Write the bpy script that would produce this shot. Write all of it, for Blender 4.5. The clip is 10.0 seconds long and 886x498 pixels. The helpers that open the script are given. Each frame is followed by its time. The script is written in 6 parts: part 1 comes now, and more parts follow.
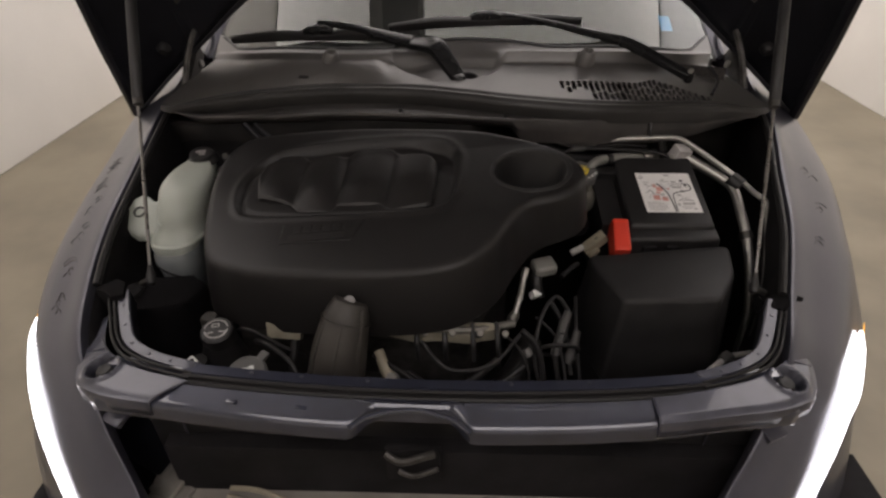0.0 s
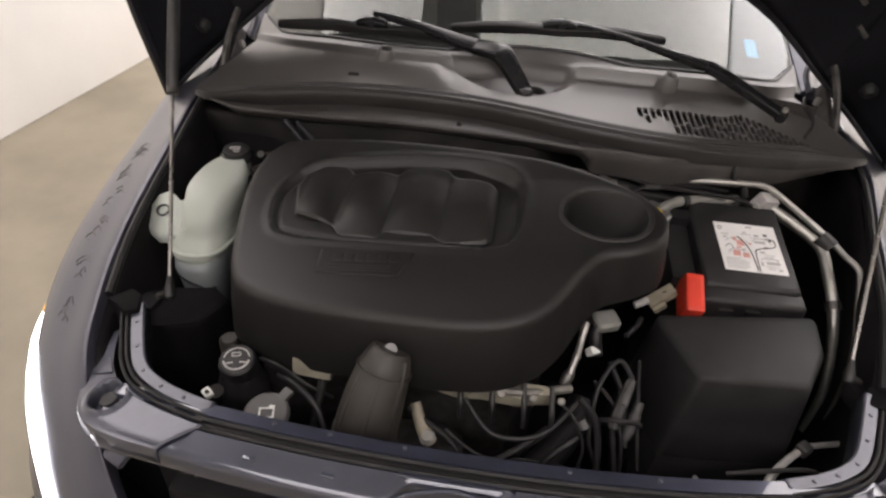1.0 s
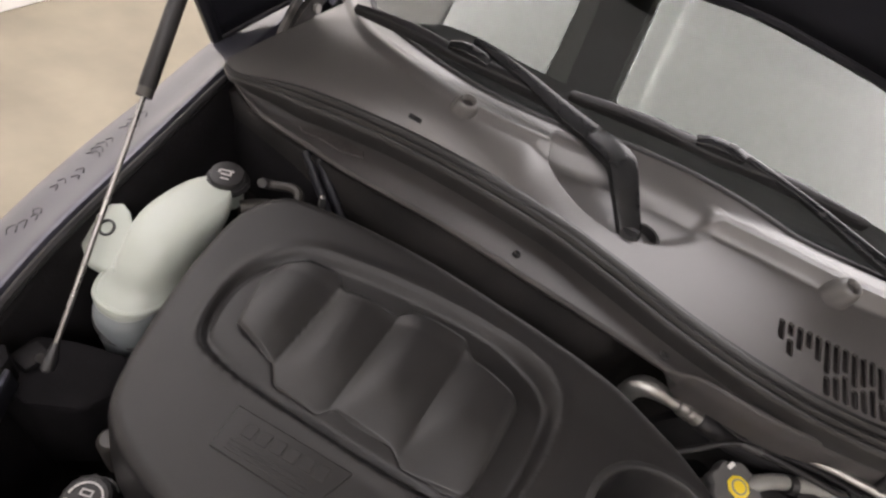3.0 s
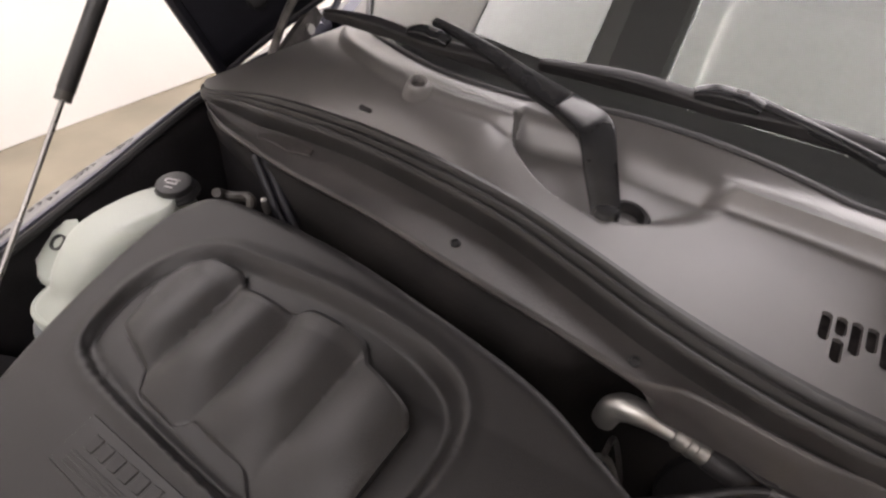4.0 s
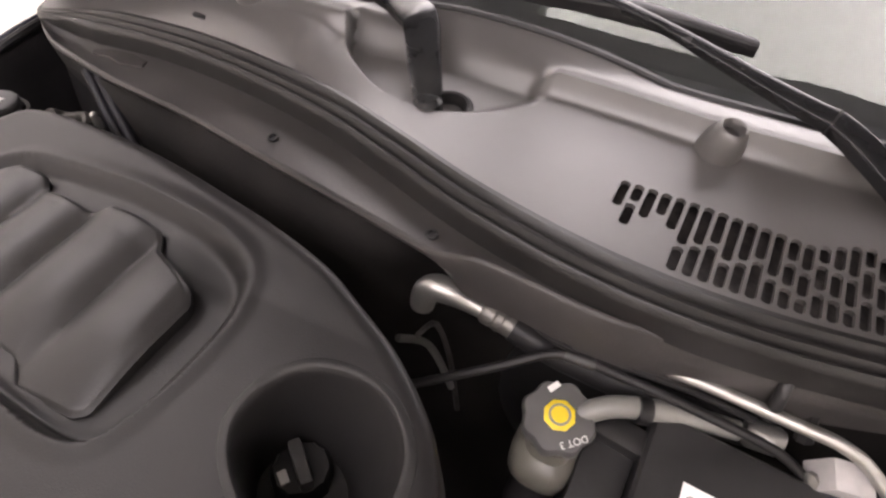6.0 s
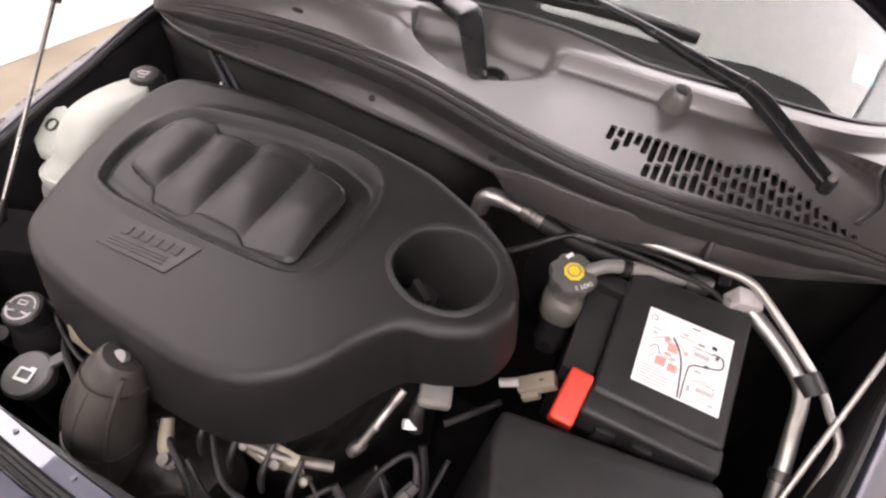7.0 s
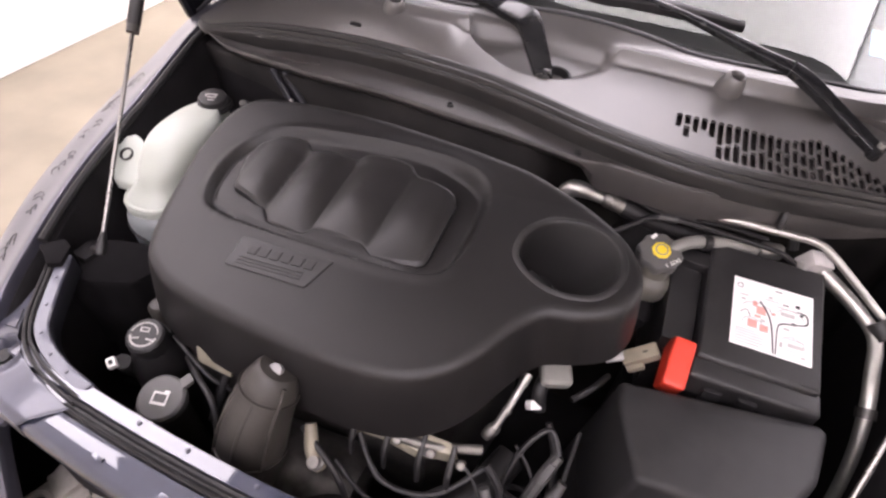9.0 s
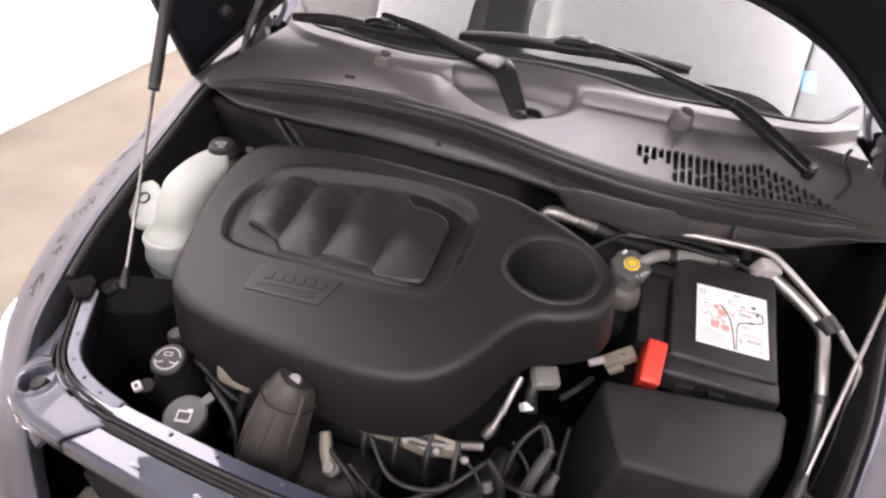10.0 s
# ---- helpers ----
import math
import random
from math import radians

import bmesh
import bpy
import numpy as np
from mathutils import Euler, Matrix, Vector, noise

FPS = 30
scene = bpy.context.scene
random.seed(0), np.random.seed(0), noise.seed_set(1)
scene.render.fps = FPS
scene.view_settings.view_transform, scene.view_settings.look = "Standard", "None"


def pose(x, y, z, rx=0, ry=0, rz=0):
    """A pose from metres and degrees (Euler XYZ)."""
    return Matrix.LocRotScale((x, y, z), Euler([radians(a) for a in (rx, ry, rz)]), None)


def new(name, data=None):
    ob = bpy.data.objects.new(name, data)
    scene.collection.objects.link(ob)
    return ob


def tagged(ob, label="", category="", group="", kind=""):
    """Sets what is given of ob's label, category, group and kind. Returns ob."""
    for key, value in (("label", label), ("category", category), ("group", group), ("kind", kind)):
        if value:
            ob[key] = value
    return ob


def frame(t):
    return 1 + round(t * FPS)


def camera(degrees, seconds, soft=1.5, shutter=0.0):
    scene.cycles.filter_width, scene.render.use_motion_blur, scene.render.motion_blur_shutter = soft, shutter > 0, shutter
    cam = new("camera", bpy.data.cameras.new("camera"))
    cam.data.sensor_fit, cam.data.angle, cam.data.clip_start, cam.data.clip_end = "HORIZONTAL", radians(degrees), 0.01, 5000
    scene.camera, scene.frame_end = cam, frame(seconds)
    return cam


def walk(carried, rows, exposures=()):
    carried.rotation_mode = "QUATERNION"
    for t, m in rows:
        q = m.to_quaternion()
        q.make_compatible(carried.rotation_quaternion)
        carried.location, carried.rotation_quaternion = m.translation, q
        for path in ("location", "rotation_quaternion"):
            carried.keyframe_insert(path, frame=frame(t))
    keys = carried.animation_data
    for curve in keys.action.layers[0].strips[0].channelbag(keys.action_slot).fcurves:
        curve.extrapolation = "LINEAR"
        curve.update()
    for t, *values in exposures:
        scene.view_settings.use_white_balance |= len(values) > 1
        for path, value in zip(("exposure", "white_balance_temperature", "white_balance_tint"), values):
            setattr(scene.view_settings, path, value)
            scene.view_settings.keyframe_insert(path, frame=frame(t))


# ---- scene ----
cam = camera(77.0, 10.0, soft=2.5)
PATH = [
    (0, 0.0050, -1.1640, 1.4305, 55.88, 0.44, 1.87),
    (0.5, -0.0135, -1.0603, 1.4582, 54.90, -2.47, 3.34),
    (1, -0.0633, -1.0434, 1.4376, 54.12, -3.72, 6.27),
    (1.5, -0.1947, -0.9708, 1.4838, 50.88, -16.47, 13.82),
    (2, -0.1579, -0.9117, 1.5071, 48.08, -14.16, 14.62),
    (2.5, -0.1125, -0.8483, 1.5049, 46.50, -11.50, 16.32),
    (2.7, -0.1201, -0.7707, 1.5040, 44.51, -16.01, 20.89),
    (3.8, 0.0763, -0.5322, 1.4238, 48.32, -3.53, 34.01),
    (4, 0.0908, -0.5302, 1.4056, 49.42, -4.07, 34.07),
    (4.5, 0.1238, -0.5101, 1.3813, 48.44, -3.79, 33.15),
    (5, 0.1775, -0.4804, 1.3538, 48.55, -5.08, 32.03),
    (5.5, 0.2061, -0.4663, 1.3238, 48.75, -4.78, 31.68),
    (5.7, 0.2146, -0.4683, 1.3273, 48.07, -4.54, 30.20),
    (6.8, 0.2550, -0.6844, 1.4466, 45.49, -5.26, 28.54),
    (7, 0.2470, -0.7468, 1.4490, 45.71, -6.04, 27.05),
    (7.5, 0.1540, -0.8940, 1.4980, 46.38, -5.11, 21.16),
    (8, 0.1280, -0.9738, 1.4820, 47.80, -5.10, 17.26),
    (8.5, 0.0652, -0.9433, 1.4724, 46.86, -5.64, 17.80),
    (9, 0.0987, -0.8441, 1.4704, 45.36, -4.83, 20.72),
    (9.5, 0.1166, -0.7955, 1.4936, 45.01, -5.04, 23.20),
    (10, 0.1070, -0.9308, 1.5008, 50.36, -4.44, 17.76),
]
EXPOSURES = [(t, e + 0.17, k, m) for t, e, k, m in ((0.0, -0.86, 6750, 18), (0.5, -0.35, 6700, 18), (1.0, 0.02, 6550, 18), (1.5, 0.28, 6400, 18), (2.5, 0.53, 6400, 18), (4.0, 0.55, 6500, 21), (5.5, 0.92, 6550, 23), (7.0, 1.02, 6500, 26), (8.0, 1.1, 6300, 29), (10.0, 0.95, 6300, 28))]
walk(cam, [(t, pose(x, y, z, rx, ry, rz)) for t, x, y, z, rx, ry, rz in PATH], EXPOSURES)

# ---- world and lights ----
world = bpy.data.worlds.new("world")
scene.world = world
world.use_nodes = True
world.node_tree.nodes["Background"].inputs[0].default_value = (0.9, 0.95, 1.0, 1)
world.node_tree.nodes["Background"].inputs[1].default_value = 0.05

LAMP = 3.6          # glow of the ceiling light panels
HEADLIGHT = 9.0    # glow of the lit headlight lenses


# ---- materials ----
def material(name, base, rough=0.5, metal=0.0, vary=0.15, scale=25.0, bump=0.05, fine=220.0, second=None,
             rough_vary=0.12, coat=0.0, emit=0.0, subsurface=0.0, ior=1.45, coat_ior=1.5):
    """A surface with blotches and fine grain: colour, gloss and relief vary at two scales."""
    m = bpy.data.materials.new(name)
    m.use_nodes = True
    nt = m.node_tree
    b = nt.nodes["Principled BSDF"]
    co = nt.nodes.new("ShaderNodeTexCoord")
    src = co.outputs["Object"]
    big = nt.nodes.new("ShaderNodeTexNoise")
    big.inputs["Scale"].default_value = scale
    big.inputs["Detail"].default_value = 6
    small = nt.nodes.new("ShaderNodeTexNoise")
    small.inputs["Scale"].default_value = fine
    small.inputs["Detail"].default_value = 3
    nt.links.new(src, big.inputs["Vector"])
    nt.links.new(src, small.inputs["Vector"])
    ramp = nt.nodes.new("ShaderNodeValToRGB")
    c2 = second or tuple(c * (1 - 1.6 * vary) for c in base)
    c1 = tuple(min(1, c * (1 + vary)) for c in base)
    ramp.color_ramp.elements[0].position, ramp.color_ramp.elements[1].position = 0.32, 0.68
    ramp.color_ramp.elements[0].color = (*c2, 1)
    ramp.color_ramp.elements[1].color = (*c1, 1)
    nt.links.new(big.outputs["Fac"], ramp.inputs["Fac"])
    nt.links.new(ramp.outputs["Color"], b.inputs["Base Color"])
    mr = nt.nodes.new("ShaderNodeMapRange")
    mr.inputs["To Min"].default_value = max(0.02, rough - rough_vary)
    mr.inputs["To Max"].default_value = min(1.0, rough + rough_vary)
    nt.links.new(big.outputs["Fac"], mr.inputs["Value"])
    nt.links.new(mr.outputs["Result"], b.inputs["Roughness"])
    if bump:
        bp = nt.nodes.new("ShaderNodeBump")
        bp.inputs["Strength"].default_value = bump
        bp.inputs["Distance"].default_value = 0.002
        nt.links.new(small.outputs["Fac"], bp.inputs["Height"])
        nt.links.new(bp.outputs["Normal"], b.inputs["Normal"])
    b.inputs["Metallic"].default_value = metal
    b.inputs["IOR"].default_value = ior
    b.inputs["Coat Weight"].default_value = coat
    b.inputs["Coat IOR"].default_value = coat_ior
    b.inputs["Subsurface Weight"].default_value = subsurface
    b.inputs["Subsurface Radius"].default_value = (0.03, 0.03, 0.025)
    if emit:
        b.inputs["Emission Color"].default_value = (*base, 1)
        b.inputs["Emission Strength"].default_value = emit
    return m


M_WALL = material("white_wall_paint", (0.80, 0.78, 0.74), 0.6, vary=0.03, scale=1.5, bump=0.1, fine=90)
M_FLOOR = material("beige_concrete", (0.222, 0.193, 0.143), 0.55, vary=0.12, scale=2.6, second=(0.172, 0.149, 0.109), bump=0.12, fine=30)
M_CEILING = material("ceiling_paint", (0.72, 0.72, 0.70), 0.7, vary=0.04, scale=1.2)
M_BEAM = material("dark_beam", (0.03, 0.035, 0.04), 0.5, vary=0.2, scale=5)
M_STEEL = material("galvanised_duct", (0.55, 0.57, 0.57), 0.4, 0.6, vary=0.1, scale=8)
M_PANEL = material("light_panel", (1.0, 0.985, 0.95), 0.5, vary=0.0, bump=0, emit=LAMP)
M_GLOW_PANE = material("glowing_pane", (0.97, 0.99, 1.0), 0.5, vary=0.0, bump=0, emit=LAMP * 0.36)
M_PAINT = material("dark_blue_grey_car_paint", (0.068, 0.067, 0.086), 0.34, 0.35, vary=0.10, scale=14, bump=0.02, fine=600, coat=0.35, rough_vary=0.08)
M_PAINT_DULL = material("dull_painted_steel", (0.068, 0.069, 0.090), 0.40, 0.35, vary=0.18, scale=18, bump=0.03, fine=300, coat=0.55)
M_PAINT_BLUE = material("glossy_dark_blue_paint", (0.040, 0.044, 0.068), 0.34, 0.45, vary=0.10, scale=20, bump=0, coat=1.0, rough_vary=0.05, coat_ior=1.75)
M_HOOD = material("black_hood_underside", (0.012, 0.012, 0.016), 0.5, vary=0.2, scale=9, bump=0.05, ior=1.36)
M_BLACK = material("black_plastic", (0.016, 0.015, 0.0155), 0.44, vary=0.2, scale=30, bump=0.08)
M_BLACK_SOFT = material("soft_black_plastic", (0.019, 0.018, 0.0185), 0.55, vary=0.2, scale=30, bump=0.12, fine=600, ior=1.4)
M_BLACK_MATT = material("matt_black_lining", (0.0150, 0.0138, 0.0148), 0.8, vary=0.3, scale=15, bump=0.15, ior=1.25)
# Near-black, below the matt lining's tone, so these bay pieces barely show.
M_NEAR_BLACK = material("near_black_lining", (0.0062, 0.0056, 0.0062), 0.9, vary=0.35, scale=30, bump=0.2, fine=500, ior=1.2)
M_RUBBER = material("black_rubber", (0.016, 0.015, 0.0155), 0.45, vary=0.2, scale=40, bump=0.05, ior=1.36)
M_COVER = material("grained_grey_plastic", (0.0108, 0.0096, 0.0097), 0.44, vary=0.08, scale=10, bump=0.14, fine=900, rough_vary=0.05, ior=1.42)
# Cover plastic toned lighter: light caught by the bulges is put in its colour.
M_COVER_LIT = material("lit_grey_plastic", (0.0140, 0.0127, 0.0127), 0.38, vary=0.10, scale=12, bump=0.14, fine=900, rough_vary=0.05, ior=1.44)
M_BADGE = material("smooth_grey_plastic", (0.0105, 0.0094, 0.0094), 0.38, vary=0.08, scale=12, bump=0.06, fine=900, rough_vary=0.04, ior=1.42)
# Copy of the cover's plastic; its tone was set for the well's shade.
M_WELL = material("well_toned_plastic", (0.014, 0.013, 0.013), 0.5, vary=0.08, scale=14, bump=0.15, fine=800)
M_COWL = material("satin_grey_cowl_plastic", (0.078, 0.0725, 0.0685), 0.40, vary=0.10, scale=7, bump=0.07, fine=900, rough_vary=0.06, ior=1.86)
M_SEAL = material("dark_grey_rubber_seal", (0.016, 0.0148, 0.0142), 0.36, vary=0.12, scale=30, bump=0.03)
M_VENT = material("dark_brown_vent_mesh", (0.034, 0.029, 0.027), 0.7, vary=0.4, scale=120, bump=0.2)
M_TRAY = material("dusty_grey_cowl_tray", (0.050, 0.0455, 0.0435), 0.46, vary=0.15, scale=12, second=(0.027, 0.0245, 0.0235), bump=0.15, fine=500)
M_FIREWALL = material("dusty_firewall_lining", (0.012, 0.0106, 0.010), 0.75, vary=0.5, scale=9, bump=0.2, ior=1.25)
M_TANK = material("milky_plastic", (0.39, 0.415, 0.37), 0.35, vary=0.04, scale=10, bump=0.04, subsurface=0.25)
# Milky plastic toned darker: shade on the tank's lower half is put in colour.
M_TANK_SHADED = material("milky_plastic_shaded", (0.185, 0.20, 0.205), 0.35, vary=0.08, scale=14, bump=0.04, subsurface=0.1)
M_GREYCAP = material("grey_cap_plastic", (0.10, 0.097, 0.095), 0.45, vary=0.08, scale=30, bump=0.08)
M_RESERVOIR = material("yellowed_clear_plastic", (0.13, 0.123, 0.105), 0.35, vary=0.15, scale=20, subsurface=0.2)
M_RESERVOIR_ARM = material("aged_grey_plastic", (0.20, 0.195, 0.18), 0.35, vary=0.1, scale=30)
M_GREYDARK = material("dark_grey_tape", (0.05, 0.048, 0.047), 0.5, vary=0.15, scale=60)
M_YELLOW = material("yellow_plastic", (0.80, 0.58, 0.03), 0.4, vary=0.05, scale=30)
M_RED = material("red_plastic", (0.75, 0.055, 0.028), 0.42, vary=0.06, scale=30, bump=0.05)
M_WHITE = material("white_print", (0.80, 0.79, 0.77), 0.5, vary=0.03, scale=40)
M_LABEL = material("white_label_film", (0.82, 0.80, 0.79), 0.4, vary=0.03, scale=40, bump=0.03)
M_INK = material("black_ink", (0.02, 0.02, 0.02), 0.5, vary=0.1)
M_INK_RED = material("red_ink", (0.66, 0.33, 0.29), 0.5, vary=0.1, scale=60)
M_INK_PALE = material("pale_grey_ink", (0.45, 0.43, 0.42), 0.5, vary=0.1, scale=60)
M_INK_GREY = material("mid_grey_ink", (0.24, 0.23, 0.23), 0.5, vary=0.1, scale=60)
M_ALU = material("bare_aluminium", (0.42, 0.41, 0.385), 0.40, 0.9, vary=0.1, scale=40, bump=0.08, fine=300)
M_CAST = material("cast_aluminium", (0.20, 0.19, 0.175), 0.5, 0.8, vary=0.2, scale=40, bump=0.35, fine=200)
M_STEEL_DARK = material("oily_steel", (0.085, 0.080, 0.076), 0.45, 0.7, vary=0.35, scale=35, bump=0.25, fine=150)
M_WIPER = material("gloss_black_steel", (0.014, 0.0138, 0.0145), 0.26, vary=0.15, scale=40, bump=0.015, rough_vary=0.04)
M_TAN = material("tan_connector_plastic", (0.30, 0.265, 0.20), 0.5, vary=0.1, scale=40)
M_PLATE = material("pale_cast_plate", (0.30, 0.275, 0.215), 0.45, 0.2, vary=0.15, scale=40, bump=0.1)
M_DUCT = material("brownish_rubber_duct", (0.038, 0.034, 0.030), 0.48, vary=0.15, scale=25, bump=0.12)
M_CHROME = material("polished_rod", (0.22, 0.21, 0.20), 0.28, 1.0, vary=0.05, scale=30, bump=0.0)
M_BRACKET = material("dull_galvanised_bracket", (0.30, 0.28, 0.26), 0.5, 0.5, vary=0.2, scale=30, bump=0.1)
M_FOAM = material("grey_beige_beam", (0.22, 0.20, 0.18), 0.7, vary=0.12, scale=15, bump=0.1)
M_LAMP = material("lit_headlight_lens", (0.93, 0.96, 1.0), 0.15, vary=0.0, bump=0, emit=HEADLIGHT)
# The reflector is given a glow of its own by emit.
M_AMBER = material("amber_reflector_glowing", (0.95, 0.45, 0.03), 0.2, vary=0.05, scale=20, emit=2.0)
M_BLUE = material("blue_patch", (0.10, 0.42, 0.75), 0.4, vary=0.05)
M_DASH = material("dark_dashboard_plastic", (0.014, 0.013, 0.012), 0.6, vary=0.1, scale=10)
M_TYRE = material("tyre_rubber", (0.02, 0.02, 0.02), 0.8, vary=0.2, scale=20, bump=0.2)


def glass_material():
    m = bpy.data.materials.new("windscreen_glass")
    m.use_nodes = True
    b = m.node_tree.nodes["Principled BSDF"]
    b.inputs["Base Color"].default_value = (0.82, 0.86, 0.82, 1)
    b.inputs["Roughness"].default_value = 0.0
    b.inputs["Transmission Weight"].default_value = 1.0
    b.inputs["IOR"].default_value = 1.52
    b.inputs["Specular Tint"].default_value = (0.80, 0.855, 0.78, 1)
    b.inputs["Coat Weight"].default_value = 0.05
    b.inputs["Coat IOR"].default_value = 1.7
    b.inputs["Coat Roughness"].default_value = 0.0
    return m


M_GLASS = glass_material()


# ---- building helpers ----
def group_of(name, at, label="", category="", group="", kind=""):
    """The Empty at a thing's base that carries its parts."""
    e = new(name)
    e.location = at
    e.empty_display_size = 0.05
    bpy.context.view_layer.update()
    return tagged(e, label, category, group, kind)


def part(name, bm, mat, parent=None, label="", smooth=True):
    """Links a bmesh, or (verts, faces), as ONE mesh object, under a thing or a part where one is given."""
    me = bpy.data.meshes.new(name)
    if isinstance(bm, tuple):
        me.from_pydata([tuple(v) for v in bm[0]], [], [tuple(f) for f in bm[1]])
        tmp = bmesh.new()
        tmp.from_mesh(me)
        bmesh.ops.recalc_face_normals(tmp, faces=tmp.faces)
        tmp.to_mesh(me)
        tmp.free()
    else:
        bm.to_mesh(me)
        bm.free()
    me.materials.append(mat)
    me.polygons.foreach_set("use_smooth", [smooth] * len(me.polygons))
    if smooth:
        me.set_sharp_from_angle(angle=radians(38))
    ob = new(name, me)
    if parent is not None:
        ob.parent = parent
        ob.matrix_parent_inverse = Matrix.Translation(-offset_of(parent))
    if label:
        ob["label"] = label
    return ob


def offset_of(ob):
    return Vector(ob.location) if ob.type == "EMPTY" else Vector((0, 0, 0))


def spline(points, n=8, closed=False):
    """A smooth line through the points, n steps from one to the next."""
    p = [np.array(q, float) for q in points]
    k = len(p)
    out = []
    for i in range(k if closed else k - 1):
        a, b, c, d = (p[(i + j) % k] if closed else p[min(max(i + j, 0), k - 1)] for j in (-1, 0, 1, 2))
        for s in range(n):
            t = s / n
            out.append(0.5 * (2 * b + (c - a) * t + (2 * a - 5 * b + 4 * c - d) * t * t + (3 * b - a - 3 * c + d) * t ** 3))
    if not closed:
        out.append(p[-1])
    return np.array(out)


def table(pairs):
    """A smooth function through pairs of x and value."""
    xs = np.array([a for a, _ in pairs], float)
    s = spline(pairs, 12)
    return lambda x: float(np.interp(x, s[:, 0], s[:, 1])) if xs[0] <= x <= xs[-1] else float(np.interp(x, xs, [v for _, v in pairs]))


def loft(rings, closed=True, caps=True):
    """Skins rings of points, each as long as the next."""
    n = len(rings[0])
    verts = [v for r in rings for v in r]
    faces = []
    for i in range(len(rings) - 1):
        for j in range(n if closed else n - 1):
            a, b = i * n + j, i * n + (j + 1) % n
            faces.append((a, b, b + n, a + n))
    if caps and closed:
        faces.append(tuple(range(n))[::-1])
        faces.append(tuple(range((len(rings) - 1) * n, len(rings) * n)))
    return verts, faces


def tube(points, r, seg=10, n=6, smooth=True):
    """A round bar along a line; r is one radius or one for each point."""
    line = spline(points, n) if smooth and len(points) > 2 else np.array(points, float)
    rr = np.interp(np.linspace(0, 1, len(line)), np.linspace(0, 1, len(r)), r) if hasattr(r, "__len__") else np.full(len(line), r)
    t = np.gradient(line, axis=0)
    t /= np.linalg.norm(t, axis=1)[:, None]
    up = np.array([0, 0, 1.0]) if abs(t[0][2]) < 0.9 else np.array([1.0, 0, 0])
    rings = []
    for p, d, q in zip(line, t, rr):
        side = np.cross(d, up)
        side /= np.linalg.norm(side)
        up = np.cross(side, d)
        rings.append([p + q * (math.cos(a) * side + math.sin(a) * up) for a in np.linspace(0, 2 * math.pi, seg, endpoint=False)])
    return loft(rings)


def lathe(profile, at, axis=(0, 0, 1), seg=28, lobes=0, depth=0.0):
    """Turns a profile of (radius, height) round an axis through a place; lobes scallop its rim."""
    q = Vector(axis).normalized().to_track_quat("Z", "Y").to_matrix()
    rings = []
    for r, h in profile:
        ring = []
        for i in range(seg):
            a = 2 * math.pi * i / seg
            k = r * (1 + depth * math.cos(lobes * a)) if lobes else r
            ring.append(tuple(Vector(at) + q @ Vector((k * math.cos(a), k * math.sin(a), h))))
        rings.append(ring)
    return loft(rings)


def rounded_box(size, at, bevel=0.004, turn=(0, 0, 0), segments=2, taper=1.0):
    """A box with rounded edges; taper scales its top."""
    bm = bmesh.new()
    bmesh.ops.create_cube(bm, size=1)
    for v in bm.verts:
        k = taper if v.co.z > 0 else 1.0
        v.co = Vector((v.co.x * size[0] * k, v.co.y * size[1] * k, v.co.z * size[2]))
    bmesh.ops.bevel(bm, geom=bm.edges[:], offset=bevel, segments=segments, profile=0.7, affect="EDGES")
    bm.transform(pose(*at, *turn))
    return bm


def prism(outline, low, high, bevel=0.004, segments=2):
    """An upright block over an outline; low and high are heights or functions of (x, y)."""
    lo = low if callable(low) else (lambda x, y: low)
    hi = high if callable(high) else (lambda x, y: high)
    bm = bmesh.new()
    a = [bm.verts.new((x, y, lo(x, y))) for x, y in outline]
    b = [bm.verts.new((x, y, hi(x, y))) for x, y in outline]
    n = len(a)
    bm.faces.new(a)
    top = bm.faces.new(b)
    for i in range(n):
        bm.faces.new((a[i], a[(i + 1) % n], b[(i + 1) % n], b[i]))
    bmesh.ops.recalc_face_normals(bm, faces=bm.faces)
    if bevel:
        edges = [e for e in bm.edges if len(e.link_faces) == 2 and e.calc_face_angle(0) > 0.4]
        bmesh.ops.bevel(bm, geom=edges, offset=bevel, segments=segments, profile=0.7, affect="EDGES")
    return bm


def sheet(grid):
    """A skin over rows of points."""
    n = len(grid[0])
    verts = [v for r in grid for v in r]
    faces = [(i * n + j, i * n + j + 1, (i + 1) * n + j + 1, (i + 1) * n + j) for i in range(len(grid) - 1) for j in range(n - 1)]
    return verts, faces


def thick(ob, depth, offset=-1.0):
    s = ob.modifiers.new("thickness", "SOLIDIFY")
    s.thickness, s.offset = depth, offset
    return ob


def inside(x, y, poly):
    """Whether points lie in a polygon, and how far they are from its edge."""
    x, y = np.asarray(x, float), np.asarray(y, float)
    a, b = poly, np.roll(poly, -1, axis=0)
    odd = np.zeros(x.shape, bool)
    near = np.full(x.shape, 9.0)
    for (ax, ay), (bx, by) in zip(a, b):
        if ay != by:
            odd ^= ((ay > y) != (by > y)) & (x < (bx - ax) * (y - ay) / (by - ay) + ax)
        dx, dy = bx - ax, by - ay
        s = np.clip(((x - ax) * dx + (y - ay) * dy) / max(dx * dx + dy * dy, 1e-12), 0, 1)
        near = np.minimum(near, np.hypot(x - ax - s * dx, y - ay - s * dy))
    return odd, near


def smoothstep(a, b, v):
    t = np.clip((v - a) / (b - a), 0, 1)
    return t * t * (3 - 2 * t)


# ---- the room ----
X0, X1, Y0, Y1, TOP = -2.65, 2.92, -4.2, 7.0, 3.0


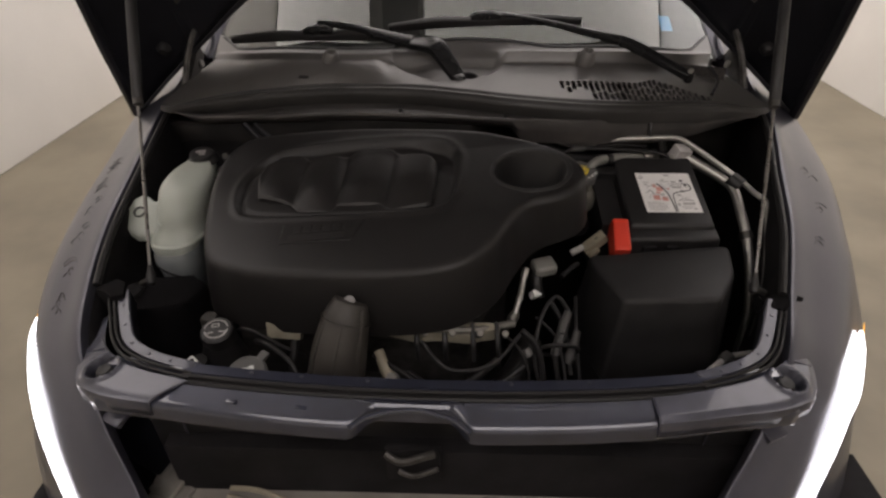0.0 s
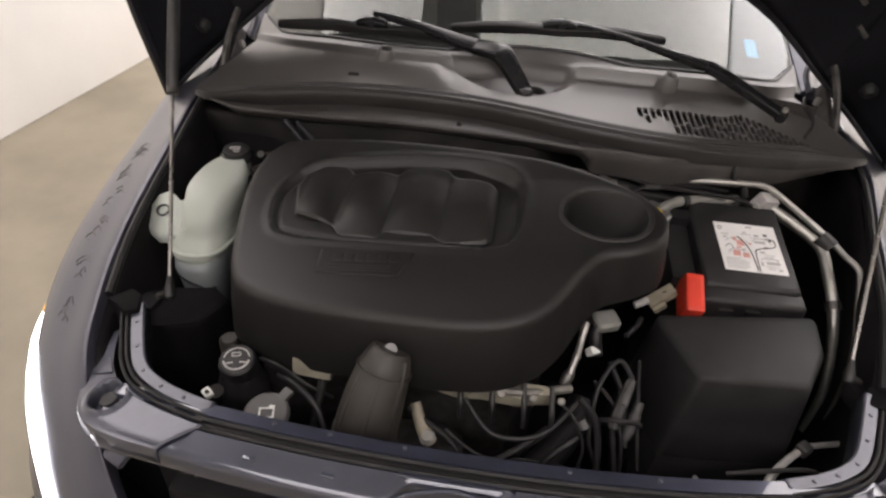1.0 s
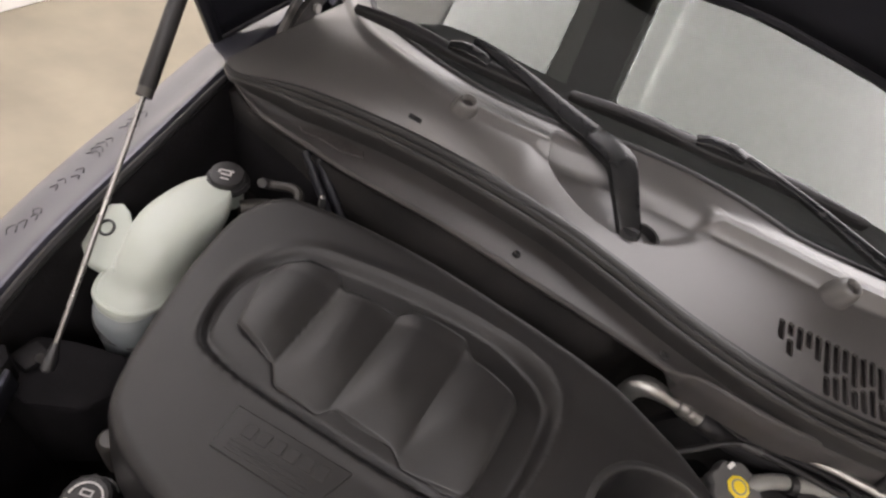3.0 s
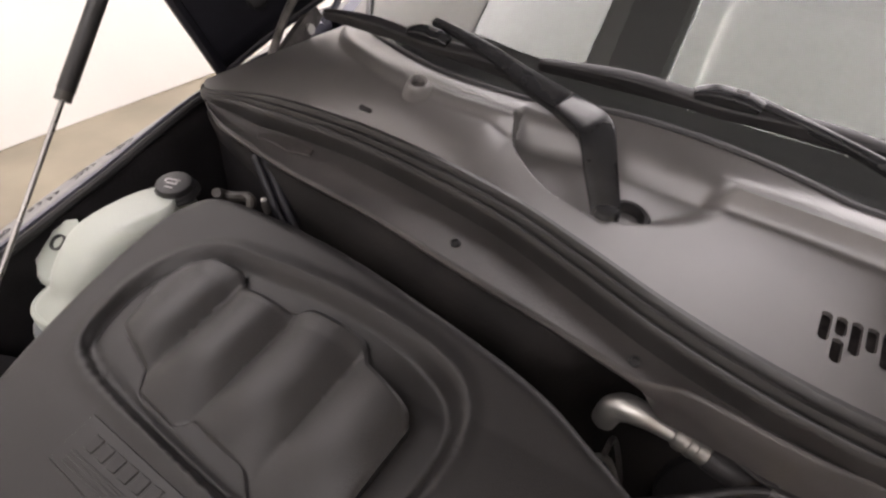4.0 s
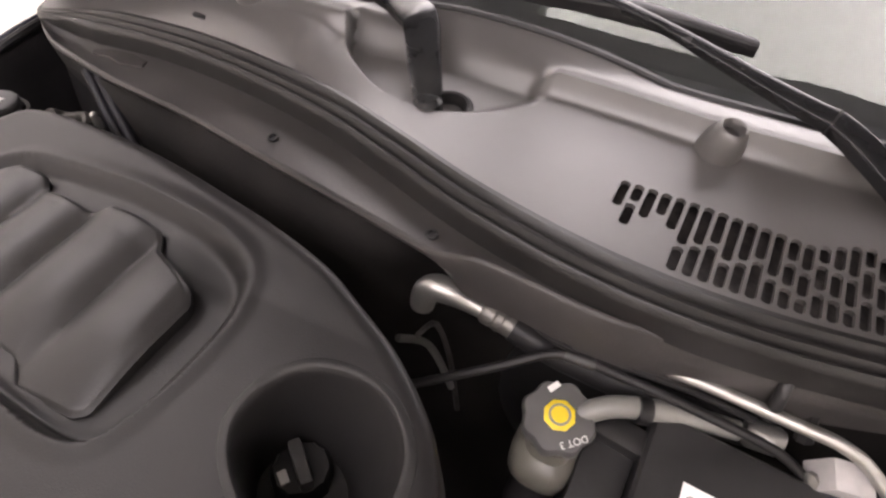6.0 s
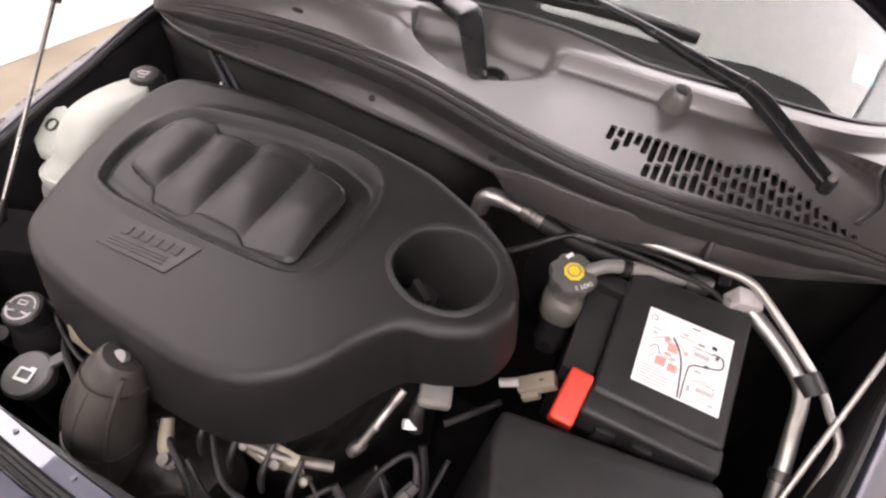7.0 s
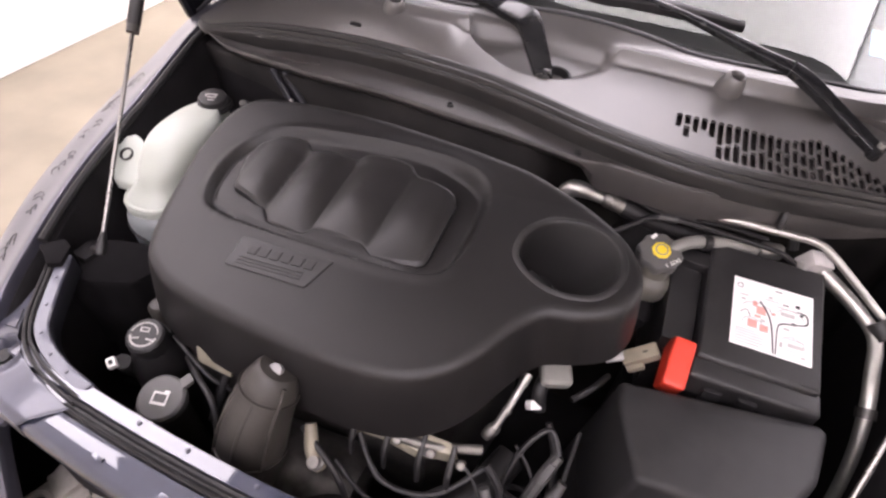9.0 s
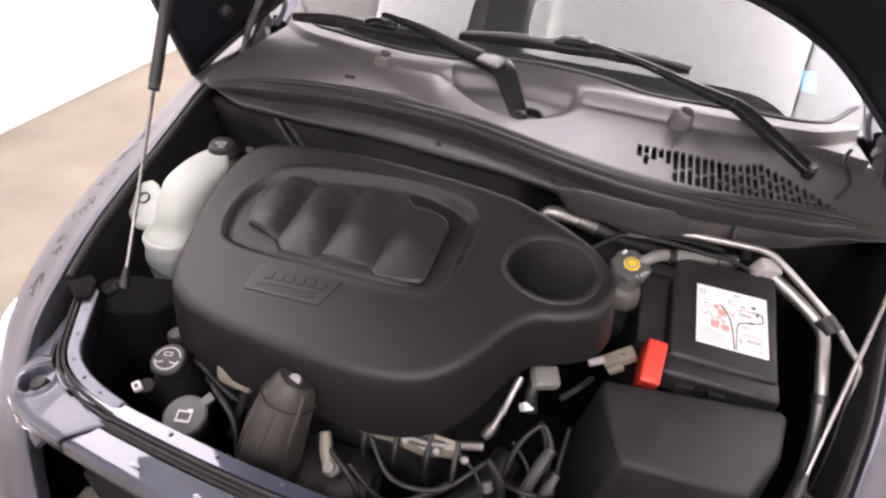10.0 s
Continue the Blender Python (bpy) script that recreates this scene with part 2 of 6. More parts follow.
def slab(name, size, at, mat, label, category):
    return tagged(part(name, rounded_box(size, at, 0.004, segments=1), mat), label, category, kind="structure")


W, D = X1 - X0, Y1 - Y0
CX, CY = (X0 + X1) / 2, (Y0 + Y1) / 2
slab("floor", (W + 0.4, D + 0.4, 0.1), (CX, CY, -0.05), M_FLOOR, "beige sealed concrete floor with faint stains", "floor")
slab("wall_west", (0.15, D, TOP), (X0 - 0.075, CY, TOP / 2), M_WALL, "plain white painted wall beside the car", "wall")
slab("wall_east", (0.15, D, TOP), (X1 + 0.075, CY, TOP / 2), M_WALL, "plain white painted wall beside the car", "wall")
slab("wall_north", (W + 0.3, 0.15, TOP), (CX, Y1 + 0.075, TOP / 2), M_WALL, "plain white painted wall behind the car", "wall")
slab("wall_south", (W + 0.3, 0.15, TOP), (CX, Y0 - 0.075, TOP / 2), M_WALL, "plain white painted wall in front of the car", "wall")
slab("ceiling", (W + 0.3, D + 0.3, 0.1), (CX, CY, TOP + 0.051), M_CEILING, "white ceiling with bright light panels", "ceiling")


def light_panel(x, y, w, d):
    """A ceiling light: a bright diffuser in a steel frame."""
    p = group_of("ceiling_light", (x, y, TOP), "bright white ceiling panel in a thin frame, out of view", "ceiling light", "ceiling lights")
    part("diffuser", rounded_box((w, d, 0.02), (x, y, TOP - 0.022), 0.003, segments=1), M_PANEL, p)
    for sx, sy, lx, ly in ((-1, 0, 0.02, d + 0.04), (1, 0, 0.02, d + 0.04), (0, -1, w, 0.02), (0, 1, w, 0.02)):
        part("frame", rounded_box((lx, ly, 0.035), (x + sx * (w / 2 + 0.01), y + sy * (d / 2 + 0.01), TOP - 0.018), 0.003, segments=1), M_STEEL, p)
    return p


for px, pw in ((-1.82, 1.58), (1.12, 3.44)):
    light_panel(px, 2.85, pw, 5.7)
# These two are added out of view to brighten the bay's front and left.
light_panel(0.2, -2.45, 3.4, 1.5)
light_panel(-2.08, -0.62, 0.9, 1.2)

# No window is seen; this pane is added to whiten the windscreen's right-hand reflection.
wall_glow = group_of("wall_pane", (X1, 2.7, 1.9), "bright glowing pane high in the side wall, added out of view", "window", kind="structure")
part("pane", rounded_box((0.02, 3.0, 1.02), (X1 - 0.012, 2.7, 2.46), 0.004, segments=1), M_GLOW_PANE, wall_glow, "bright glowing pane")
for dy, dz, ly, lz in ((0, -0.525, 3.06, 0.03), (-1.515, 0, 0.03, 1.02), (1.515, 0, 0.03, 1.02)):
    part("pane_frame", rounded_box((0.05, ly, lz), (X1 - 0.026, 2.7 + dy, 2.46 + dz), 0.004, segments=1), M_WALL, wall_glow)

duct = group_of("ceiling_duct", (-0.58, 3.0, TOP), "dark ceiling beam with a glowing strip along it", "beam", kind="structure")
LEAN = (0, 0, 5)     # the beam runs a little askew to the car
part("beam", rounded_box((0.38, 5.8, 0.12), (-0.83, 3.0, TOP - 0.061), 0.006, LEAN, 1), M_BEAM, duct)
part("edge_strip", rounded_box((0.05, 5.8, 0.11), (-0.612, 3.02, TOP - 0.056), 0.01, LEAN), M_STEEL, duct, "bare steel edge of the beam")
# The strip is set glowing to give the bright band mirrored in the windscreen.
part("glowing_strip", rounded_box((0.17, 5.8, 0.05), (-0.49, 3.03, TOP - 0.066), 0.012, LEAN), M_PANEL, duct, "bright white strip beside the beam, set glowing")


# ---- the car body ----
car = group_of("car", (0.0, 0.9, 0.0), "dark blue-grey small car with its hood open", "car")

seal_y = table([(-0.62, -0.06), (-0.58, -0.085), (-0.50, -0.074), (-0.40, -0.072), (-0.27, -0.079), (-0.10, -0.104), (0.0, -0.131), (0.09, -0.157),
                (0.18, -0.170), (0.26, -0.168), (0.34, -0.152), (0.43, -0.122), (0.50, -0.100), (0.58, -0.085), (0.62, -0.06)])
lip_y = table([(-0.60, -0.080), (-0.585, -0.090), (-0.56, -0.106), (-0.528, -0.119), (-0.48, -0.136), (-0.40, -0.156), (-0.33, -0.170), (-0.20, -0.184), (-0.10, -0.199), (0.0, -0.211), (0.10, -0.222),
               (0.18, -0.228), (0.27, -0.228), (0.37, -0.214), (0.50, -0.156), (0.57, -0.095), (0.60, -0.075)])
ridge_y = table([(-0.62, 0.27), (-0.54, 0.165), (-0.47, 0.09), (-0.38, 0.03), (-0.31, -0.002), (-0.24, -0.014), (-0.10, -0.004), (0.0, 0.0),
                 (0.15, 0.003), (0.25, 0.003), (0.34, 0.02), (0.44, 0.065), (0.52, 0.135), (0.62, 0.27)])


def seal_z(x):
    return 1.086 - 0.047 * (x / 0.585) ** 2


def ridge_z(x):
    return 1.128 - 0.55 * max(0.0, abs(x) - 0.25) ** 2


# the hollow round the middle wiper's spindle
SCOOP = spline([(-0.150, 0.02), (-0.141, -0.012), (-0.114, -0.046), (-0.060, -0.076), (0.0, -0.084), (0.050, -0.066), (0.088, -0.030), (0.098, 0.0), (0.10, 0.02)], 10)
SCOOP = np.vstack([SCOOP, [(0.10, 0.06), (-0.15, 0.06)]])


def cowl_point(x, s):
    """The cowl panel's surface; s runs from the seal (0) over the flat (0.75) and the step (0.9) to the glass (1)."""
    y0, y1 = seal_y(x), ridge_y(x)
    z0, z1 = seal_z(x), ridge_z(x)
    foot = y1 - 0.022
    if s <= 0.75:
        foot += 0.006 * left_of(x)
        k = s / 0.75
        left = float(smoothstep(-0.13, -0.17, x))
        c = 0.65 - 1.30 * float(smoothstep(-0.02, -0.16, x))
        y, z = y0 + (foot - y0) * k, z0 + 0.004 + (z1 - 0.026 + 0.011 * left - z0) * ((1 - c) * k + c * k * k)
    elif s <= 0.9:
        k = (s - 0.75) / 0.15
        rise = 0.022 - 0.011 * float(smoothstep(-0.13, -0.17, x))
        y, z = foot + 0.006 * left_of(x) + (0.018 - 0.006 * left_of(x)) * k, z1 - rise + rise * (k ** 1.8 if x > 0 else float(smoothstep(0, 1, k)))
    else:
        k = (s - 0.9) / 0.1
        y = foot + 0.018 + 0.052 * k
        over = 1.118 - 0.19 * x * x + 0.5 * (y - 0.018 - x * x / 1.65) / 0.865 + 0.004
        z = max(z1 - 0.006 * float(smoothstep(0, 0.5, k)), over)
    return x, y, z


def left_of(x):
    """1 where the step is steep, 0 on the smooth left part."""
    return float(smoothstep(-0.02, 0.06, x))


def scoop_drop(x, y, z):
    """How far the spindle hollow lies below the panel at places of the plan."""
    odd, near = inside(x, y, SCOOP)
    d = np.where(odd, near, 0.0)
    soft = 0.006 + 0.024 * smoothstep(-0.01, 0.05, x)
    floor_z = 1.0785 + 0.20 * (y + 0.085) - 0.006 * smoothstep(-0.03, -0.12, x)
    return np.maximum(0, z - floor_z) * smoothstep(0, 1, d / soft) * smoothstep(0.022, -0.008, y)


# columns of slots in the vent: upper and lower ends by x
SLOT_X = [0.196 + 0.0112 * i for i in range(30)]


def slot_span(i):
    """The slots of one column: spans of s, staggered from column to column."""
    x = SLOT_X[i]
    y0, foot = seal_y(x), ridge_y(x) - 0.022
    top = np.interp(x, [0.19, 0.29, 0.345, 0.385, 0.43, 0.47, 0.53], [-0.086, -0.076, -0.068, -0.040, -0.050, -0.066, -0.088])
    low = seal_y(x) + 0.013
    deep = top - low
    if i in (0, 2, 3, 4):
        spans = [(top - (0.030, 0, 0.034, 0.025, 0.036)[i], top)]
    elif i == 1:
        spans = [(top - 0.020, top), (top - 0.048, top - 0.0235)]
    elif i < 12:
        m = low + deep * (0.44, 0.53, 0.36)[i % 3]
        spans = [(low, m - 0.0016), (m + 0.0016, top)]
    elif deep < 0.03:
        spans = [(low, top)]
    elif deep < 0.052:
        m = low + deep * (0.44, 0.53, 0.36)[i % 3]
        spans = [(low, m - 0.0016), (m + 0.0016, top)]
    else:
        a, b = low + deep * (0.30, 0.22, 0.36)[i % 3], low + deep * (0.66, 0.60, 0.74)[i % 3]
        spans = [(low, a - 0.0016), (a + 0.0016, b - 0.0016), (b + 0.0016, top)]
    out = []
    for a, b in sorted(spans):
        if b - a > 0.006:
            out.append(tuple(0.75 * (q - y0) / (foot - y0) for q in (a, b)))
    return [(max(0.02, a), b) for a, b in out if b > max(0.02, a) + 0.01]


def build_cowl():
    """The cowl panel with its vent slots cut through."""
    verts, faces, index = [], [], {}

    def vid(x, s):
        key = (round(x, 5), round(s, 5))
        if key not in index:
            index[key] = len(verts)
            verts.append(cowl_point(x, s))
        return index[key]

    base = [i / 56 * 0.75 for i in range(57)] + [0.75 + 0.15 * i / 6 for i in range(1, 7)] + [0.9 + 0.1 * i / 6 for i in range(1, 7)]
    xs = sorted([-0.62 + 0.006 * i for i in range(int(1.24 / 0.006) + 1)] + [-0.158 + 0.002 * i for i in range(135)])
    xs = [x for i, x in enumerate(xs) if i == 0 or x - xs[i - 1] > 0.0008]
    lo, hi = SLOT_X[0] - 0.006, SLOT_X[-1] + 0.012
    xs = sorted([x for x in xs if not lo < x < hi] + [v for x in SLOT_X for v in (x - 0.0041, x + 0.0041)] + [lo, hi])
    slot_at = {round(x - 0.0041, 5): i for i, x in enumerate(SLOT_X)}
    walls = []
    for x, x2 in zip(xs, xs[1:]):
        spans = slot_span(slot_at[round(x, 5)]) if round(x, 5) in slot_at else []
        lines = sorted(set([s for s in base if not any(a < s < b for a, b in spans)] + [q for p in spans for q in p]))
        for s, s2 in zip(lines, lines[1:]):
            if any(abs(s - a) < 1e-6 and abs(s2 - b) < 1e-6 for a, b in spans):
                walls.append((x, x2, s, s2))
                continue
            faces.append((vid(x, s), vid(x2, s), vid(x2, s2), vid(x, s2)))
    v = np.array(verts)
    v[:, 2] -= scoop_drop(v[:, 0], v[:, 1], v[:, 2])
    verts = [tuple(p) for p in v]
    for x, x2, s, s2 in walls:
        corner = [vid(x, s), vid(x2, s), vid(x2, s2), vid(x, s2)]
        far = [np.array(verts[k]) for k in corner]
        top = []
        for k in range(4):
            here = far[k]
            for other in (far[k - 1], far[(k + 1) % 4]):
                way = other - here
                top.append(len(verts))
                verts.append(tuple(here + way * min(0.45, 0.0024 / np.linalg.norm(way))))
            faces.append((corner[k], top[-2], top[-1]))
        low = []
        for k in top:
            low.append(len(verts))
            p = verts[k]
            verts.append((p[0], p[1], p[2] - 0.004))
        for k in range(8):
            faces.append((top[k], top[(k + 1) % 8], low[(k + 1) % 8], low[k]))
    return verts, faces


rim = [cowl_point(x, 1.0) for x in np.linspace(-0.60, 0.60, 60)]
cowl = part("cowl_panel", build_cowl(), M_COWL, car, "satin grey plastic cowl with a slotted air vent")
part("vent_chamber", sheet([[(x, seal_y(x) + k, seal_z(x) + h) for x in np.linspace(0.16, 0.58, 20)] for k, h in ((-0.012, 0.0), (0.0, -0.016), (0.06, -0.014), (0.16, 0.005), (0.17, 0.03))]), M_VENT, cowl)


part("glass_rim_seal", tube([(x, y + 0.002, z) for x, y, z in rim], 0.0045, 8, 1, smooth=False), M_RUBBER, cowl, "black rubber strip along the glass")


def end_size(x):
    return 1.0 if abs(x) < 0.46 else max(0.30, 1 - (abs(x) - 0.46) * 5)


def seal_lines():
    """The rubber seal on the cowl: two rounded ribs with a groove between."""
    rings = []
    for x in np.linspace(-0.615, 0.615, 140):
        y, z = seal_y(x), seal_z(x)
        prof = [(0.008, -0.006), (0.007, 0.004), (0.003, 0.0085), (-0.002, 0.0085), (-0.0055, 0.004), (-0.0075, -0.001), (-0.0095, -0.001), (-0.0105, 0.004), (-0.0130, 0.0065), (-0.0165, 0.0060), (-0.0185, 0.001), (-0.0195, -0.002), (-0.0210, -0.002), (-0.0222, 0.001), (-0.0250, 0.002), (-0.0275, -0.001), (-0.0285, -0.006), (-0.0290, -0.024)]
        k = end_size(x)
        rings.append([(x, y + a * k, z + b * k) for a, b in prof])
    return loft(rings, closed=False)


part("hood_seal", seal_lines(), M_SEAL, cowl, "black double-ribbed rubber seal")


apron_y = table([(0.06, -0.216), (0.13, -0.206), (0.22, -0.203), (0.28, -0.189), (0.345, -0.172), (0.43, -0.141), (0.50, -0.116), (0.57, -0.092), (0.60, -0.075)])


def tray_grid():
    """The tray before the seal, down to its folded lip; on the right a short ledge with an upright apron."""
    rows = []
    for x in np.linspace(-0.582, 0.582, 260):
        w = float(smoothstep(0.088, 0.122, x))
        ya, yb = seal_y(x) - 0.022 * end_size(x), lip_y(x) * (1 - w) + (apron_y(x) * w if w else 0.0)
        yb = min(yb, ya - 0.001)
        z = seal_z(x)
        e = float(smoothstep(0.583, 0.50, abs(x)))
        row = []
        for k in np.linspace(0, 1, 7):
            row.append((x, ya + (yb - ya) * k, z - 0.006 - e * (0.0155 - 0.0035 * k ** 3 + 0.006 * float(smoothstep(0.25, 0.5, abs(x))) * math.sin(math.pi * k))))
        h = 0.003 * e
        lip = [(x, yb - 0.0015 * e, z - 0.006 - 0.0075 * e), (x, yb - 0.004 * e, z - 0.006 - 0.008 * e), (x, yb - 0.0055 * e, z - 0.007 - 0.010 * e), (x, yb - 0.0045 * e, z - 0.008 - 0.013 * e), (x, yb + 0.014 * e, z - 0.008 - 0.026 * e - h), (x, yb + 0.026, z - 0.012 - 0.024 * e - h)]
        deep = 0.040 * float(smoothstep(0.59, 0.36, x))
        apron = [(x, yb - 0.001, z - 0.006 - 0.0125 * e), (x, yb - 0.0025, z - 0.0072 - 0.0125 * e), (x, yb - 0.0035, z - 0.0090 - 0.0125 * e), (x, yb - 0.0030, z - 0.012 - 0.0125 * e - 0.5 * deep), (x, yb - 0.0005, z - 0.012 - 0.0125 * e - deep), (x, yb + 0.010, z - 0.015 - 0.0125 * e - deep)]
        row += [tuple(np.array(p) * (1 - w) + np.array(q) * w) for p, q in zip(lip, apron)]
        rows.append(row)
    return sheet(rows)


tray = part("cowl_tray", tray_grid(), M_TRAY, car, "dusty grey cowl tray with a folded lip")
for sx in (-0.108, 0.082):
    sy = (seal_y(sx) - 0.022) * 0.35 + lip_y(sx) * 0.65
    part("tray_clip", lathe([(0.0050, -0.006), (0.0050, 0.0005), (0.0036, 0.001), (0.0030, -0.002), (0.0005, -0.002)], (sx, sy, seal_z(sx) - 0.018), (0, -0.3, 1), 12), M_INK, tray)
part("apron_stub", tube([(0.352, -0.172, 1.046), (0.352, -0.180, 1.036), (0.353, -0.184, 1.014)], [0.004, 0.005, 0.006], 10), M_BLACK, tray, "black rubber stub on the apron")
# dark irregular patch laid on the tray's left part
patch_outline = [(-0.452, -0.113), (-0.425, -0.104), (-0.385, -0.104), (-0.350, -0.114), (-0.342, -0.128), (-0.372, -0.134), (-0.410, -0.124), (-0.440, -0.124)]
sag = lambda x, y: seal_z(x) - 0.0195 - 0.006 * float(smoothstep(0.25, 0.5, abs(x)))
part("tray_patch", prism(patch_outline, lambda x, y: sag(x, y) - 0.004, sag, 0.001, 1), M_VENT, tray, "dark patch on the tray")
# the firewall with its soft lining, below the tray
wall_rows = []
for x in np.linspace(-0.60, 0.60, 60):
    y, z = lip_y(x), seal_z(x)
    y += 0.012 + 0.085 * float(smoothstep(0.0, 0.09, x))
    wall_rows.append([(x, y + 0.010, z - 0.033), (x, y + 0.015 + 0.01 * math.sin(9 * x), z - 0.10), (x, y + 0.01, z - 0.22), (x, y + 0.0, 0.60), (x, y - 0.02, 0.40)])
firewall = thick(part("firewall", sheet(wall_rows), M_FIREWALL, car, "dark dusty sound-deadening on the firewall"), 0.02, 1.0)
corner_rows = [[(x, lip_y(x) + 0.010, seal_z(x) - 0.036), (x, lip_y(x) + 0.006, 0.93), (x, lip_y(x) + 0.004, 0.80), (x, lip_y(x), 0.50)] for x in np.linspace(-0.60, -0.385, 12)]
thick(part("corner_lining", sheet(corner_rows), M_NEAR_BLACK, firewall), 0.003)
for dx in (0.0, 0.022):
    part("firewall_cable", tube([(-0.415 + dx, lip_y(-0.41) + 0.004, 1.03), (-0.372 + dx, lip_y(-0.37) - 0.004, 0.99), (-0.335 + dx, lip_y(-0.33) - 0.006, 0.945), (-0.32 + dx, lip_y(-0.33) - 0.006, 0.86)], 0.0062, 10), M_HOOD, firewall)
part("cable_nut", lathe([(0.004, -0.012), (0.005, 0.0), (0.0035, 0.003), (0.0035, 0.010), (0.001, 0.011)], (-0.357, -0.191, 1.004), (0.1, -0.2, 1), 10), M_ALU, firewall)

# washer nozzles on the step
for nx, back, up in ((-0.258, 0.017, 0.006), (0.256, 0.018, 0.004)):
    at, lean = (nx, ridge_y(nx) - back, ridge_z(nx) + up), (0.15, -0.26, 0.95)
    noz = part("washer_nozzle", lathe([(0.0215, -0.044), (0.0200, -0.026), (0.0175, -0.012), (0.0140, -0.003), (0.0120, 0.0012), (0.0104, 0.0022), (0.0090, 0.0008), (0.0080, -0.006), (0.0075, -0.016), (0.002, -0.016)], at, lean, 32), M_COWL, cowl, "grey washer nozzle with a round mouth")
    # darker fill in the mouth: its shade is put in by colour
    part("nozzle_mouth_fill", lathe([(0.0079, -0.020), (0.0079, -0.0065), (0.004, -0.005), (0.001, -0.005)], at, lean, 16), M_TRAY, noz)
for side in (1,):
    part("end_trim", tube([(side * 0.500, -0.060, 1.060), (side * 0.515, -0.035, 1.082), (side * 0.508, 0.000, 1.098), (side * 0.525, 0.040, 1.100)], 0.0034, 8), M_RUBBER, cowl)
part("hood_stop_pad", rounded_box((0.020, 0.006, 0.004), (-0.312, -0.060, cowl_point(-0.312, 0.75 * (-0.060 - seal_y(-0.312)) / (ridge_y(-0.312) - 0.022 - seal_y(-0.312)))[2]), 0.002, (24, 0, -4)), M_BLACK, cowl)


# ---- windscreen, pillars and cabin ----
def glass_y(x):
    return 0.018 + x * x / 1.65


def glass_point(x, d):
    """d metres up the glass from its foot."""
    k = 0.865
    return x * (1 - 0.12 * d), glass_y(x) + d * k, 1.118 - 0.19 * x * x + d * 0.50


glass = part("windscreen", sheet([[glass_point(x, d) for x in np.linspace(-0.63, 0.63, 61)] for d in np.linspace(0.0, 0.85, 30)]), M_GLASS, car, "curved clear windscreen with ceiling reflections")
glass.visible_shadow = False
part("windscreen_edge_band", sheet([[tuple(np.array(glass_point(x, d)) + (0, 0.004, -0.006)) for x in np.linspace(-0.63, 0.63, 61)] for d in (0.006, 0.016, 0.035)]), M_BLACK, car, "black band along the foot of the windscreen")
for side in (-1, 1):
    part("windscreen_side_band", sheet([[tuple(np.array(glass_point(side * q, d)) + (0, 0.004, -0.006)) for q in (0.60, 0.635)] for d in np.linspace(0, 0.85, 20)]), M_BLACK, car)
    rows = []
    for d in np.linspace(0, 0.87, 14):
        c = np.array(glass_point(side * 0.63, d))
        rows.append([c + (side * a, b, e) for a, b, e in ((0, 0, 0.002), (0.02, 0.01, 0.012), (0.05, 0.03, 0.004), (0.075, 0.06, -0.04), (0.05, 0.09, -0.05))])
    part("pillar", sheet(rows), M_PAINT, car, "dark painted windscreen pillar")
dash_rows = []
for x in np.linspace(-0.62, 0.62, 40):
    y = glass_y(x)
    dash_rows.append([(x * 0.98, y + 0.02, 1.10 - 0.16 * x * x), (x * 0.96, y + 0.25, 1.11), (x * 0.95, y + 0.45, 1.09), (x * 0.95, y + 0.50, 1.0), (x * 0.95, y + 0.5, 0.6)])
part("dashboard", sheet(dash_rows), M_DASH, car, "dark grey dashboard behind the glass")
part("blue_glass_patch", sheet([[tuple(np.array(glass_point(x, d)) + (0, 0.003, -0.004)) for x in (0.478, 0.512)] for d in (0.085, 0.135)]), M_BLUE, car, "small blue patch inside the windscreen")


def cab_section(y, half, top, low=0.32):
    return [(half * a, y, low + (top - low) * b) for a, b in ((-1, 0), (-1.02, 0.3), (-1.0, 0.6), (-0.84, 0.93), (-0.6, 1.0), (0.6, 1.0), (0.84, 0.93), (1.0, 0.6), (1.02, 0.3), (1, 0))]


cab = [cab_section(y, h, t) for y, h, t in ((0.95, 0.86, 1.54), (1.4, 0.86, 1.64), (2.2, 0.86, 1.65), (2.9, 0.85, 1.58), (3.25, 0.82, 1.20), (3.35, 0.80, 0.9))]
header = [[glass_point(x, 0.85) for x in np.linspace(-0.63, 0.63, 31)], [(x * 1.0, 0.955, 1.545) for x in np.linspace(-0.63, 0.63, 31)]]
part("roof_header", sheet(header), M_PAINT, car)
for side in (-1, 1):
    rows = []
    for d in np.linspace(0, 0.87, 14):
        c = np.array(glass_point(side * 0.63, d))
        rows.append([tuple(c + (side * 0.05, 0.05, -0.03)), (side * (0.76 - 0.02 * d), c[1] + 0.05, max(1.02, c[2] - 0.28)), (side * 0.85, c[1] + 0.05, 0.95), (side * 0.87, c[1] + 0.05, 0.34)])
    part("door_side", sheet(rows), M_PAINT, car)
part("roof_and_sides", loft(cab, closed=False), M_PAINT, car, "dark blue-grey cabin shell")
part("cabin_floor", rounded_box((1.66, 2.9, 0.08), (0, 1.85, 0.36), 0.01), M_DASH, car)
part("tailgate", rounded_box((1.60, 0.05, 0.85), (0, 3.33, 0.74), 0.02), M_PAINT, car)
